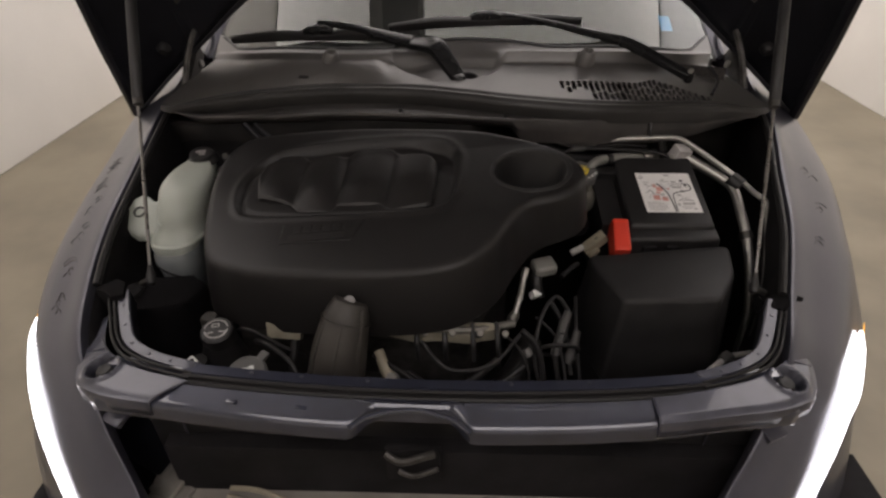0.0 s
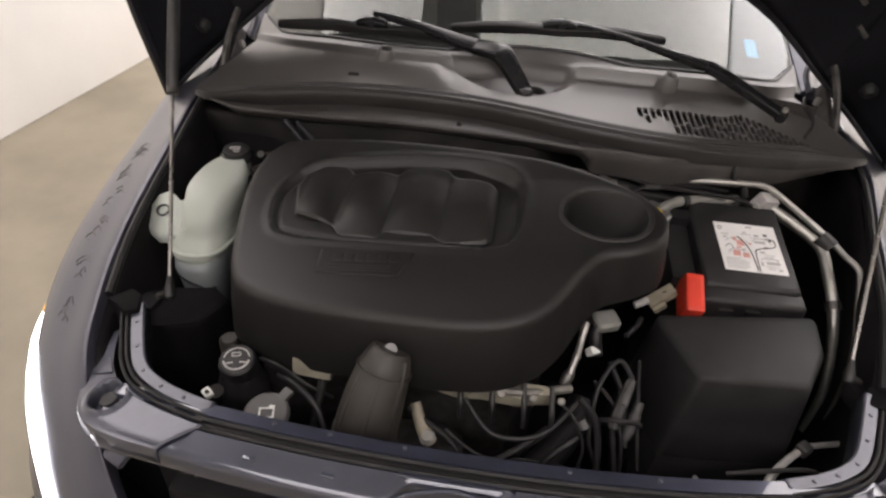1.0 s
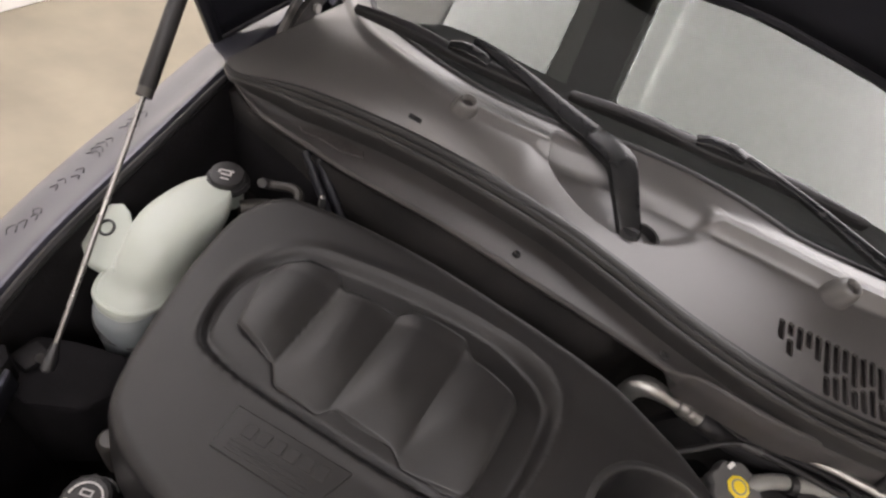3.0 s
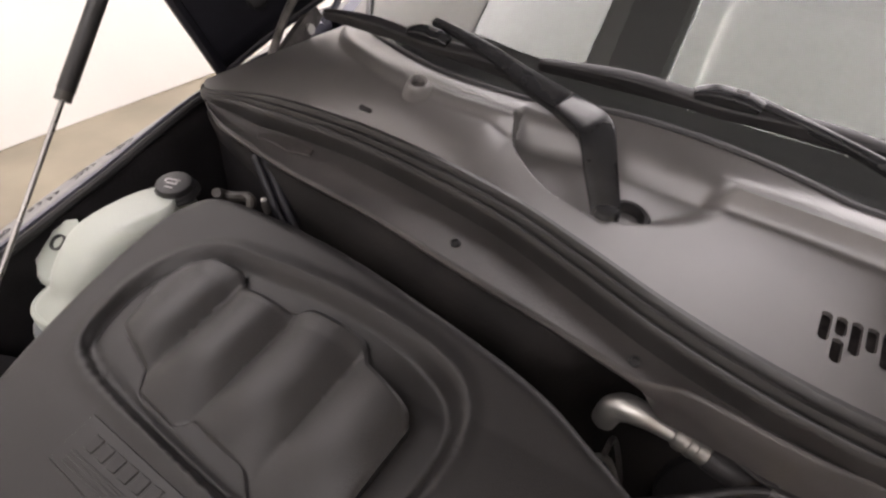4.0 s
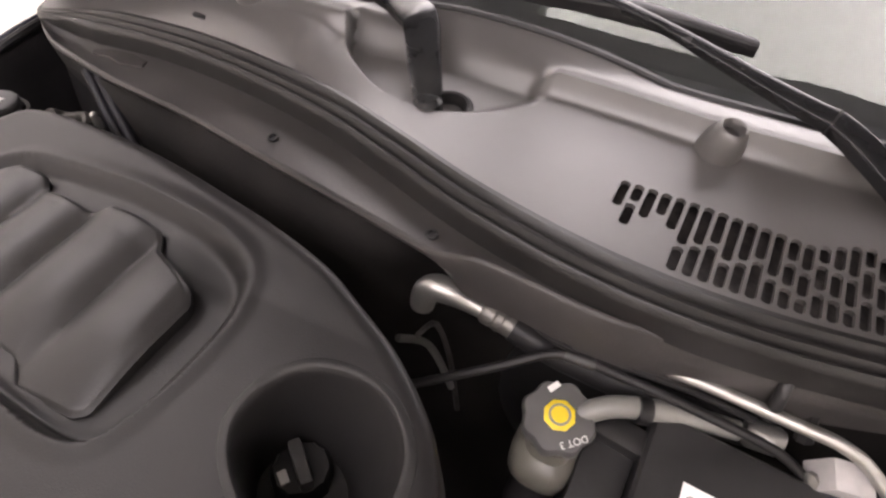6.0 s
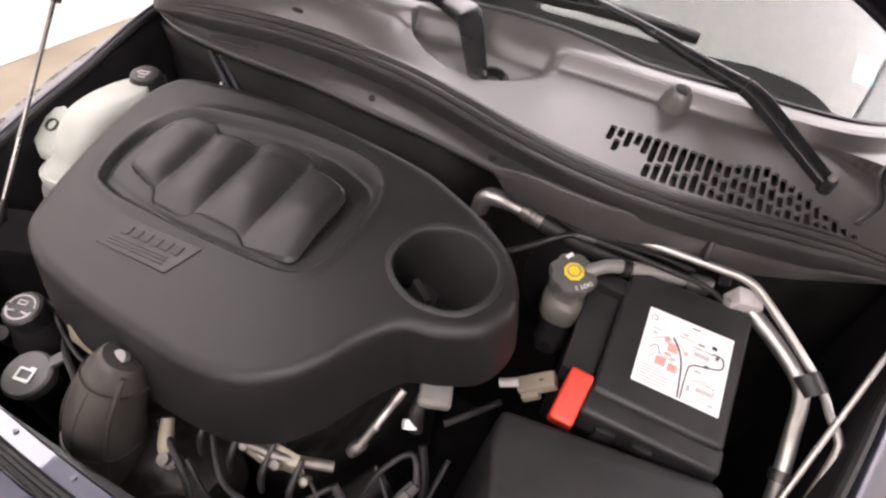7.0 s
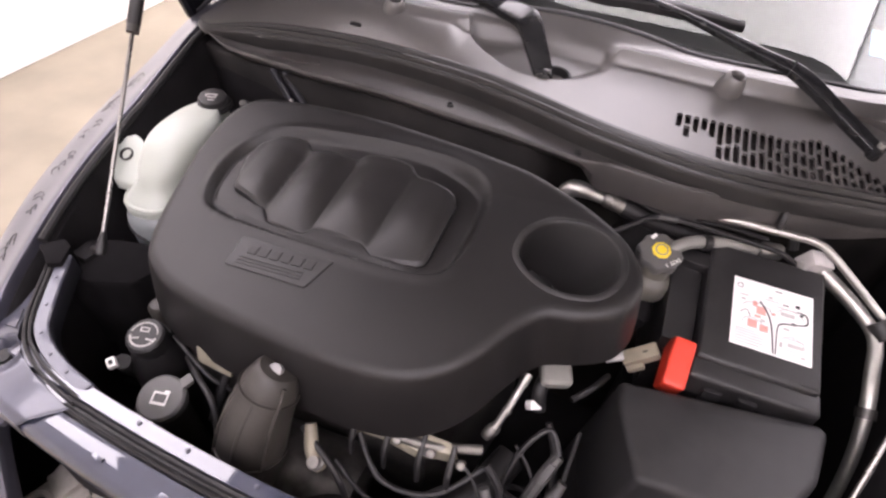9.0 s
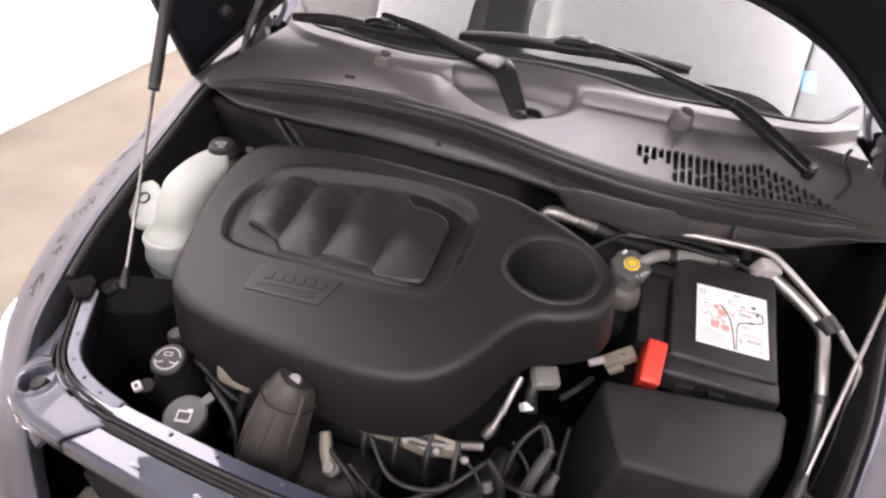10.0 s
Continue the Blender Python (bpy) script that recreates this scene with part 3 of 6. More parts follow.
for wx in (-0.74, 0.74):
    for wy in (-0.05, 2.5):
        wheel = part("wheel", lathe([(0.20, -0.09), (0.30, -0.10), (0.325, -0.07), (0.33, 0.0), (0.325, 0.07), (0.30, 0.10), (0.20, 0.09)], (wx, wy, 0.33), (1, 0, 0), 36), M_TYRE, car, "black rubber tyre")
        part("rim", lathe([(0.02, 0.075), (0.06, 0.08), (0.17, 0.06), (0.20, 0.085), (0.205, 0.05), (0.20, -0.08), (0.05, -0.08)], (wx, wy, 0.33), (1 if wx > 0 else -1, 0, 0), 30), M_BRACKET, wheel)

# ---- fenders, one on each side ----
# y, then x and z of the inner edge, the crest, the shoulder and the flank's foot
FENDER = [
    (0.98, 0.80, 1.02, 0.82, 1.015, 0.87, 0.88, 0.88, 0.34),
    (0.45, 0.74, 1.02, 0.77, 1.010, 0.865, 0.87, 0.88, 0.34),
    (0.25, 0.70, 1.02, 0.74, 1.005, 0.855, 0.86, 0.88, 0.42),
    (0.05, 0.645, 1.025, 0.69, 1.000, 0.830, 0.845, 0.87, 0.55),
    (-0.10, 0.612, 1.022, 0.658, 0.985, 0.805, 0.830, 0.86, 0.58),
    (-0.25, 0.598, 0.985, 0.640, 0.962, 0.780, 0.815, 0.845, 0.55),
    (-0.40, 0.578, 0.955, 0.615, 0.935, 0.745, 0.795, 0.82, 0.45),
    (-0.52, 0.552, 0.925, 0.588, 0.905, 0.695, 0.775, 0.775, 0.40),
    (-0.62, 0.515, 0.900, 0.550, 0.878, 0.640, 0.740, 0.715, 0.40),
    (-0.70, 0.462, 0.850, 0.496, 0.832, 0.575, 0.700, 0.640, 0.40),
    (-0.77, 0.398, 0.780, 0.438, 0.772, 0.505, 0.660, 0.570, 0.40),
    (-0.84, 0.345, 0.715, 0.385, 0.705, 0.455, 0.600, 0.535, 0.40),
    (-0.90, 0.310, 0.665, 0.350, 0.650, 0.420, 0.560, 0.490, 0.38),
]
fend = spline(FENDER, 6)


def shift(y, side):
    """The right wing's edge lies a little further in than the left one's."""
    return 0.0 if side < 0 else -0.034 * float(smoothstep(-0.08, -0.34, y)) - 0.040 * float(smoothstep(-0.28, -0.58, y))


def inset(x):
    """The front bar is shorter on its right half: x as built from x as on the left."""
    return x - 0.042 * float(smoothstep(0.12, 0.46, x))


def fender_row(i, side):
    y, ax, az, bx, bz, cx, cz, dx, dz = fend[i]
    line = spline([(ax - 0.012, az - 0.03), (ax - 0.004, az - 0.006), (ax + 0.004, az), (bx, bz), ((bx + cx) / 2 + 0.012, (bz + cz) / 2 + 0.022), (cx, cz), ((cx + dx) / 2 + 0.014, cz + (dz - cz) * 0.35), (dx, dz)], 5)
    return [(side * p + shift(y, side), y, q) for p, q in line]


def lamp_grid(side, lo, hi, top, low, out):
    """A patch that lies just over the fender's flank between two stations."""
    rows = []
    for i in range(len(fend)):
        y = fend[i][0]
        if not lo <= y <= hi:
            continue
        zt, zl = top(y), low(y)
        r = fender_row(i, -1)
        zs = np.array([p[2] for p in r])[::-1]
        xq = -np.array([p[0] for p in r])[::-1]
        rows.append([(side * (float(np.interp(z, zs, xq)) + out) + shift(y, side), y, z) for z in np.linspace(zt, zl, 9)])
    return sheet(rows)


LAMP_TOP = table([(-0.85, 0.628), (-0.77, 0.722), (-0.70, 0.792), (-0.646, 0.830), (-0.577, 0.842), (-0.50, 0.815), (-0.425, 0.776)])
LAMP_LOW = table([(-0.85, 0.615), (-0.77, 0.676), (-0.70, 0.738), (-0.62, 0.752), (-0.52, 0.715), (-0.47, 0.730), (-0.425, 0.758)])

for side in (-1, 1):
    f = part("fender", sheet([fender_row(i, side) for i in range(len(fend))]), M_PAINT, car, "glossy dark blue-grey front fender")
    thick(f, 0.0015)
    lamp = part("headlight", lamp_grid(side, -0.85, -0.425, LAMP_TOP, LAMP_LOW, 0.004), M_LAMP, f, "lit white headlight")
    thick(lamp, 0.004, 1.0)
    amb = part("side_reflector", lamp_grid(side, -0.49, -0.405, lambda y: 0.782 + 0.094 * (y + 0.49), lambda y: 0.755 + 0.33 * (y + 0.49), 0.009), M_AMBER, lamp, "amber side reflector, set glowing")
    # inner wing: from the fender's flange down into the bay
    rows = []
    for i in range(12, len(fend)):
        y, ax, az = fend[i][:3]
        if y < -0.63:
            break
        w, low = shift(y, side), 0.0 if side < 0 else 0.040
        rows.append([(side * (ax - 0.008) + w, y, az - 0.012), (side * (ax - 0.016) + w, y, az - 0.020), (side * (ax - 0.022) + w, y, az - 0.06), (side * (ax - 0.05 + low) + w, y, 0.80), (side * (ax - 0.06 + low) + w, y, 0.62), (side * (ax - 0.10 + low) + w, y, 0.40)])
    part("inner_wing", sheet(rows), M_BLACK_MATT, car, "black lining of the engine bay's side")
    # the flange's rubber edge, running from the cowl corner to the front bar
    line = [(side * (fend[i][1] - 0.012) + shift(fend[i][0], side), fend[i][0], fend[i][2] - 0.004) for i in range(18, len(fend), 3) if fend[i][0] > -0.56]
    part("flange_seal", tube(line, 0.006, 8, 5), M_RUBBER, car)
    # painted flange that turns the corner into the front bar
    turn = spline([(0.492, -0.522, 0.917), (0.482, -0.542, 0.914), (0.464, -0.576, 0.910), (0.442, -0.611, 0.906), (0.415, -0.630, 0.904), (0.380, -0.643, 0.9020), (0.335, -0.653, 0.9003)], 6)
    away = np.gradient(turn, axis=0)
    away = np.stack([-away[:, 1], away[:, 0]], 1)
    away /= np.linalg.norm(away, axis=1)[:, None]
    rows = [[(inset(side * (p[0] + a[0] * w)), p[1] + a[1] * w, p[2] + h) for w, h in ((-0.003, -0.03), (-0.001, -0.002), (0.001, 0.0), (0.014, 0.0), (0.0155, -0.006))] for p, a in zip(turn, away)]
    thick(part("bay_flange", sheet(rows), M_PAINT_DULL, car, "dull painted steel flange round the bay's corner"), 0.001)
    for w, h in ((0.0190, -0.001), (0.0255, -0.0025)):
        part("corner_seal", tube([(inset(side * (p[0] + a[0] * w)), p[1] + a[1] * w, p[2] + h) for p, a in zip(turn[::4], away[::4])], 0.0024, 8, 4), M_RUBBER, car)
    for k in (8, 14, 20, 26, 31):
        p, a = turn[k], away[k]
        part("flange_rivet", lathe([(0.0026, -0.001), (0.0026, 0.0008), (0.0005, 0.0014)], (inset(side * (p[0] + a[0] * 0.0075)), p[1] + a[1] * 0.0075, p[2]), seg=8), M_PAINT_DULL, car)
    part("corner_wedge", prism([(inset(side * u), v) for u, v in ((0.498, -0.514), (0.514, -0.506), (0.540, -0.527), (0.519, -0.538), (0.502, -0.550), (0.488, -0.541))], 0.880, lambda x, y: 0.925 - 0.15 * abs(abs(x) - 0.510), 0.004), M_NEAR_BLACK, car)
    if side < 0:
        part("strut_shroud", prism([(side * u, v) for u, v in ((0.530, -0.535), (0.470, -0.532), (0.425, -0.505), (0.408, -0.450), (0.440, -0.432), (0.490, -0.452), (0.530, -0.470))], 0.74, lambda x, y: 0.888 - 0.25 * max(0.0, 0.47 - abs(x)), 0.014, 4), M_NEAR_BLACK, car)
    reach = 1.3 if side < 0 else 0.75
    rows = [[(inset(side * (0.36 + 0.20 * k)), -0.690 + 0.10 * k, z) for k in np.linspace(0, reach, 8)] for z in (0.26, 0.55, 0.72, 0.868)]
    part("wing_liner", sheet(rows), M_PAINT_DULL, car, "dull painted panel behind the headlight")


def fender_at(y, k, side):
    """A place on the fender: y along the car, k the step across its section, 15 being the crest."""
    ys = np.array([f[0] for f in fend])[::-1]
    i = float(np.interp(y, ys, np.arange(len(fend))[::-1]))
    a, b = (np.array(fender_row(min(int(i) + n, len(fend) - 1), side)) for n in (0, 1))
    row = a + (b - a) * (i - int(i))
    p = row[int(k)] + (row[min(int(k) + 1, len(row) - 1)] - row[int(k)]) * (k - int(k))
    return tuple(p + (0, 0, 0.0004))


# thin dark grey strokes on the fenders' crests
stroke_rnd = random.Random(11)
for side, stretch in ((-1, (-0.175, -0.235, -0.300, -0.372, -0.450, -0.520)), (1, (-0.200, -0.290, -0.385))):
    for y in stretch:
        for n in range(4 if side < 0 else 2):
            y0, k0 = y - 0.011 * n + stroke_rnd.uniform(-0.003, 0.003), 16.0 + stroke_rnd.uniform(-0.7, 0.7)
            dy, dk = stroke_rnd.uniform(0.007, 0.014), stroke_rnd.uniform(0.8, 1.9)
            turn = [(y0, k0), (y0 + dy, k0 + dk * 0.5), (y0 + dy * 0.4, k0 + dk), (y0 - dy * 0.5, k0 + dk * 0.6)][: stroke_rnd.choice((3, 4))]
            part("fender_stroke", tube([fender_at(u, v, side) for u, v in turn], 0.0007, 5, 4), M_GREYDARK, car)
part("bay_floor", rounded_box((1.15, 0.75, 0.02), (0, -0.42, 0.46), 0.004), M_BLACK_MATT, car, "dark bottom of the engine bay")


# ---- front bar, latch and bumper ----
def bar_front(x):
    return -0.706 - 0.042 * (1 - (x / 0.45) ** 2)


def bar_rear(x):
    return -0.640 - 0.036 * (1 - (x / 0.45) ** 2)


def latch_dip(x):
    """The arch cut in the bar's front edge for the latch."""
    return float(smoothstep(0.075, 0.045, abs(x + 0.052)))


rows = []
for x in np.linspace(-0.46, 0.46, 120):
    yf, yr = bar_front(x) + 0.030 * latch_dip(x), bar_rear(x)
    zt = 0.900 - 0.05 * max(0, abs(x) - 0.36) ** 1.0
    g = 0.016
    x = inset(x)
    rows.append([(x, yr + 0.004, zt - 0.055), (x, yr + 0.002, zt - 0.003), (x, yr, zt), (x, yr - g, zt + 0.001), (x, yr - g - 0.002, zt - 0.006), (x, yr - g - 0.018, zt - 0.007), (x, yr - g - 0.020, zt),
                 (x, (yr + yf) / 2 - 0.008, zt - 0.002), (x, yf + 0.010, zt - 0.004), (x, yf + 0.003, zt - 0.007), (x, yf, zt - 0.012), (x, yf - 0.001, zt - 0.030), (x, yf + 0.014, zt - 0.040)])
bar = thick(part("radiator_support", sheet(rows), M_PAINT_BLUE, car, "glossy dark blue steel bar across the bay's front"), 0.0015)
strip = []
for x in np.linspace(-0.350, 0.350, 60):
    y, z = bar_rear(x) - 0.025, 0.899 - 0.05 * max(0, abs(x) - 0.36)
    strip.append([(inset(x), y + a, z + b) for a, b in ((0.0088, -0.006), (0.0085, 0.000), (0.006, 0.0025), (0.003, 0.001), (0.0015, -0.003), (-0.0015, -0.003), (-0.003, 0.001), (-0.006, 0.0025), (-0.0085, 0.000), (-0.0088, -0.006))])
part("sealing_strip", loft(strip, closed=False), M_RUBBER, bar, "black double-ribbed rubber strip along the bar")
for x in (-0.272, -0.185):
    part("bar_emboss", rounded_box((0.014, 0.005, 0.0014), (x, bar_rear(x) - 0.052, 0.8984), 0.0006, (0, 0, -8)), M_PAINT_BLUE, bar)
for x in (-0.30, -0.235, -0.15, 0.03, 0.13, 0.30):
    part("bar_rivet", lathe([(0.0028, -0.001), (0.0028, 0.001), (0.0005, 0.0014)], (inset(x + 0.04), bar_rear(x + 0.04) - 0.006, 0.901), seg=8), M_PAINT_DULL, bar)
latch = group_of("hood_latch", (-0.052, -0.735, 0.80), "black steel hood latch in the front bar", "latch")
part("latch_plate", rounded_box((0.070, 0.012, 0.06), (-0.052, -0.728, 0.805), 0.004), M_BLACK_MATT, latch)
part("latch_hook", tube([(-0.085, -0.738, 0.835), (-0.066, -0.745, 0.828), (-0.040, -0.745, 0.838), (-0.025, -0.738, 0.836)], 0.005, 8), M_STEEL_DARK, latch)
part("latch_spring", tube([(-0.07, -0.738, 0.800), (-0.05, -0.742, 0.796), (-0.020, -0.738, 0.806)], 0.0035, 8), M_STEEL_DARK, latch)
part("latch_arch", tube([(-0.124, bar_front(-0.124), 0.889), (-0.100, bar_front(-0.1) + 0.018, 0.892), (-0.052, bar_front(-0.052) + 0.029, 0.893), (-0.004, bar_front(-0.004) + 0.018, 0.892), (0.020, bar_front(0.02), 0.889)], 0.0035, 8), M_PAINT_BLUE, bar)

# dull corner pieces with their round mounting dips, lapping over the bar's ends
INNER = [(0.518, -0.548), (0.502, -0.585), (0.482, -0.618), (0.458, -0.641), (0.428, -0.658), (0.390, -0.672), (0.345, -0.684), (0.300, -0.692), (0.250, -0.700)]
OUTER = [(0.530, -0.560), (0.524, -0.592), (0.517, -0.622), (0.503, -0.658), (0.480, -0.688), (0.440, -0.706), (0.385, -0.717), (0.320, -0.727), (0.250, -0.735)]


def corner_panel(side, reach):
    a, b = spline(INNER, 10), spline(OUTER, 10)
    rows = []
    for p, q in zip(a, b):
        if p[0] < reach:
            break
        row = []
        for v in np.concatenate([np.linspace(0, 1, 30), [1.06, 1.09, 1.10]]):
            x, y = p + (q - p) * min(v, 1.0)
            z = 0.9018 - 0.05 * max(0.0, x - 0.36) - 0.16 * max(0.0, x - 0.47)
            far = math.hypot(x - 0.463, y + 0.661)
            z -= 0.016 * float(smoothstep(0.0205, 0.0150, far)) - 0.0035 * math.exp(-((far - 0.0235) / 0.0030) ** 2)
            z -= 0.004 * float(smoothstep(0.75, 1.0, v)) + (0.0 if v <= 1 else (0.004, 0.012, 0.022)[[1.06, 1.09, 1.10].index(round(v, 2))])
            row.append((inset(side * (x + 0.002 * max(0.0, v - 1) * 10 * (x > 0.45))), y - 0.02 * max(0.0, v - 1), z))
        rows.append(row)
    return sheet(rows)


for side, reach in ((-1, 0.332), (1, 0.252)):
    c = thick(part("bar_corner", corner_panel(side, reach), M_PAINT_DULL, car, "dull painted corner of the front bar with a round dip"), 0.0012)
    part("mount_socket", lathe([(0.0115, -0.014), (0.0115, -0.004), (0.0095, -0.001), (0.001, 0.000)], (inset(side * 0.463), -0.661, 0.893), (side * 0.15, -0.1, 1), 20), M_RUBBER, c)
    part("mount_gusset", prism([(inset(side * u), v) for u, v in ((0.476, -0.628), (0.497, -0.600), (0.512, -0.628))], 0.86, lambda x, y: 0.899 - 0.40 * max(0.0, abs(x) - abs(inset(side * 0.484))), 0.003), M_PAINT_DULL, c)
    part("corner_tongue", rounded_box((0.032, 0.034, 0.009), (inset(side * 0.440), -0.694, 0.846), 0.004, (20, 0, side * 25)), M_PAINT, c)

# bumper beam with brackets below the bar
beam = part("bumper_beam", loft([[(x, -0.765 + 0.10 * abs(x) ** 2 + a, 0.655 + b) for a, b in ((-0.035, -0.05), (-0.035, 0.03), (-0.02, 0.045), (0.060, 0.052), (0.072, 0.040), (0.072, -0.05))] for x in np.linspace(-0.40, 0.40, 24)]), M_FOAM, car, "grey-beige impact beam behind the bumper")
for side in (-1, 1):
    b = part("beam_bracket", rounded_box((0.055, 0.08, 0.012), (side * 0.408, -0.735, 0.700), 0.004, (8, 0, side * 28)), M_BRACKET, car, "zinc bracket with a bolt")
    part("boss", lathe([(0.020, -0.004), (0.020, 0.006), (0.0175, 0.009), (0.0125, 0.009), (0.0105, 0.006), (0.0105, -0.004)], (side * 0.414, -0.748, 0.708), (0, -0.1, 1), 24), M_BRACKET, b, "zinc boss round the bolt hole")
    part("bolt_hole", lathe([(0.0104, -0.004), (0.0104, 0.002), (0.006, 0.003), (0.001, 0.003)], (side * 0.414, -0.748, 0.708), (0, -0.1, 1), 16), M_INK, b)
    part("bracket_arm", rounded_box((0.040, 0.090, 0.010), (side * 0.392, -0.690, 0.722), 0.004, (16, 0, side * 30)), M_BRACKET, b)
    for k in range(3):
        part("bracket_tooth", rounded_box((0.010, 0.014, 0.012), (side * (0.424 - 0.014 * k), -0.702 - 0.003 * k, 0.708), 0.003), M_BRACKET, b)
part("beam_label", rounded_box((0.11, 0.014, 0.002), (-0.290, -0.757, 0.7035), 0.0006, (4, 0, -8), 1), M_YELLOW, beam, "yellow label strip on the beam")
part("beam_strap", tube([(-0.315, -0.712, 0.712), (-0.27, -0.718, 0.716), (-0.225, -0.735, 0.714), (-0.205, -0.755, 0.708), (-0.225, -0.758, 0.708), (-0.27, -0.738, 0.712), (-0.315, -0.724, 0.711)], 0.004, 8), M_TAN, beam, "folded tan strap on the beam")
rows = []
for x in np.linspace(-0.62, 0.62, 60):
    y = -0.90 + 0.30 * x * x
    rows.append([(x, y + 0.09, 0.60), (x, y + 0.02, 0.635), (x, y, 0.62), (x, y - 0.02, 0.5), (x, y - 0.01, 0.36), (x, y + 0.06, 0.26)])
thick(part("front_bumper", sheet(rows), M_PAINT, car, "dark blue-grey front bumper"), 0.004)
part("bumper_shelf", sheet([[(x, -0.55, 0.60) for x in np.linspace(-0.68, 0.68, 30)], [(x, -0.66, 0.60) for x in np.linspace(-0.68, 0.68, 30)], [(x, -0.885 + 0.30 * x * x, 0.605) for x in np.linspace(-0.66, 0.66, 30)]]), M_BLACK_MATT, car, "black shelf behind the bumper")
part("radiator_core", rounded_box((0.78, 0.05, 0.36), (0, -0.685, 0.62), 0.01), M_BLACK_MATT, car, "black radiator behind the beam")
part("shroud", rounded_box((0.82, 0.03, 0.10), (0.0, -0.672, 0.80), 0.008), M_BLACK, car)

# ---- hood ----
hood = group_of("hood", (0.0, 0.12, 1.05), "open dark hood with a black inner frame", "hood")
HOOD_EDGE = [(0.0, 0.072, 1.335), (0.15, 0.084, 1.32), (0.31, 0.117, 1.283), (0.427, 0.162, 1.233), (0.517, 0.187, 1.178), (0.60, 0.165, 1.110), (0.68, 0.118, 1.040), (0.748, 0.062, 0.972)]
right = spline(HOOD_EDGE, 6)
edge = np.vstack([right[::-1] * (-1, 1, 1), right[1:]])
LEAN_Y, LEAN_Z = -0.485, 0.875


def hood_row(d, lift=0.0):
    """The hood's section d metres along from its rear edge."""
    k = float(np.interp(d, [0, 0.2, 0.45, 0.65, 0.75, 0.82, 0.86], [1.0, 0.955, 0.885, 0.775, 0.67, 0.54, 0.42]))
    return [(p[0] * k, p[1] + LEAN_Y * d - lift * LEAN_Z, p[2] + LEAN_Z * d + lift * LEAN_Y) for p in edge]


thick(part("outer_panel", sheet([hood_row(d, -0.035) for d in np.linspace(0, 0.87, 24)]), M_PAINT, hood, "dark blue-grey outer skin"), 0.002)
thick(part("inner_panel", sheet([hood_row(d) for d in np.linspace(0.0, 0.86, 24)]), M_HOOD, hood, "black inner hood frame"), 0.004)
part("rear_edge", tube([p for p in edge[::3]], 0.008, 8, 2), M_HOOD, hood)
for side in (-1, 1):
    part("side_edge", tube([tuple(hood_row(d)[0 if side < 0 else -1]) for d in np.linspace(0, 0.86, 14)], 0.012, 8, 2), M_HOOD, hood)
    part("frame_rib", tube([(side * 0.62, 0.15, 1.12), (side * 0.60, 0.00, 1.36), (side * 0.52, -0.2, 1.72)], 0.020, 8), M_HOOD, hood)
    part("bump_stop", lathe([(0.016, 0), (0.014, 0.012), (0.008, 0.018), (0.001, 0.018)], (side * 0.655, 0.085, 1.115), (0, -0.87, -0.48), 14), M_RUBBER, hood)
    for k in range(3):
        part("frame_slot", rounded_box((0.03, 0.008, 0.008), (side * (0.63 - 0.05 * k), 0.10 - 0.04 * k, 1.16 + 0.06 * k), 0.003, (0, side * 40, 0)), M_STEEL_DARK, hood)
    h = part("hinge", rounded_box((0.012, 0.11, 0.035), (side * 0.622, 0.135, 1.052), 0.004, (35, 0, 0)), M_STEEL_DARK, hood, "dark steel hood hinge")
    part("hinge_arm", tube([(side * 0.625, 0.07, 1.03), (side * 0.615, 0.10, 1.09), (side * 0.60, 0.13, 1.14)], 0.007, 8), M_STEEL_DARK, h)
    part("hinge_bolt", lathe([(0.009, 0), (0.009, 0.006), (0.001, 0.007)], (side * 0.614, 0.15, 1.06), (-side, 0, 0.2), 8), M_ALU, h)
    part("hinge_spring", tube([(side * 0.60, 0.17, 1.07), (side * 0.592, 0.20, 1.10), (side * 0.60, 0.215, 1.13)], 0.006, 8), M_PAINT_DULL, h)


def gas_strut(side):
    """A gas strut: rod with its ball end below, dark cylinder above."""
    foot = 0.470 if side < 0 else 0.442
    g = group_of("gas_strut", (side * foot, -0.502, 0.918), "hood gas strut with polished rod and dark cylinder", "gas strut", "hood struts")
    a = np.array((side * foot, -0.496, 0.915))
    d = np.array((side * -0.058 * -1, 0.213, 0.213)) / math.sqrt(0.058 ** 2 + 2 * 0.213 ** 2)
    part("rod", tube([a + d * 0.012, a + d * 0.32], 0.0028, 12, smooth=False), M_CHROME, g)
    part("cylinder", tube([a + d * 0.300, a + d * 0.303, a + d * 0.62, a + d * 0.63], [0.0065, 0.0088, 0.0088, 0.0065], 14, smooth=False), M_BLACK, g)
    part("collar", tube([a + d * 0.292, a + d * 0.306], 0.0082, 14, smooth=False), M_DUCT, g)
    part("ball_socket", lathe([(0.003, -0.010), (0.0065, -0.007), (0.0072, 0.004), (0.0048, 0.014), (0.0036, 0.022)], tuple(a), tuple(d), 14), M_BLACK, g)
    part("ball_pin", tube([a + (side * 0.0, 0, 0), a + (side * 0.02, 0.003, -0.012)], 0.005, 10, smooth=False), M_STEEL_DARK, g)
    part("upper_socket", lathe([(0.0085, -0.01), (0.011, 0.004), (0.006, 0.02), (0.001, 0.02)], tuple(a + d * 0.635), tuple(d), 12), M_BLACK, g)
    return g


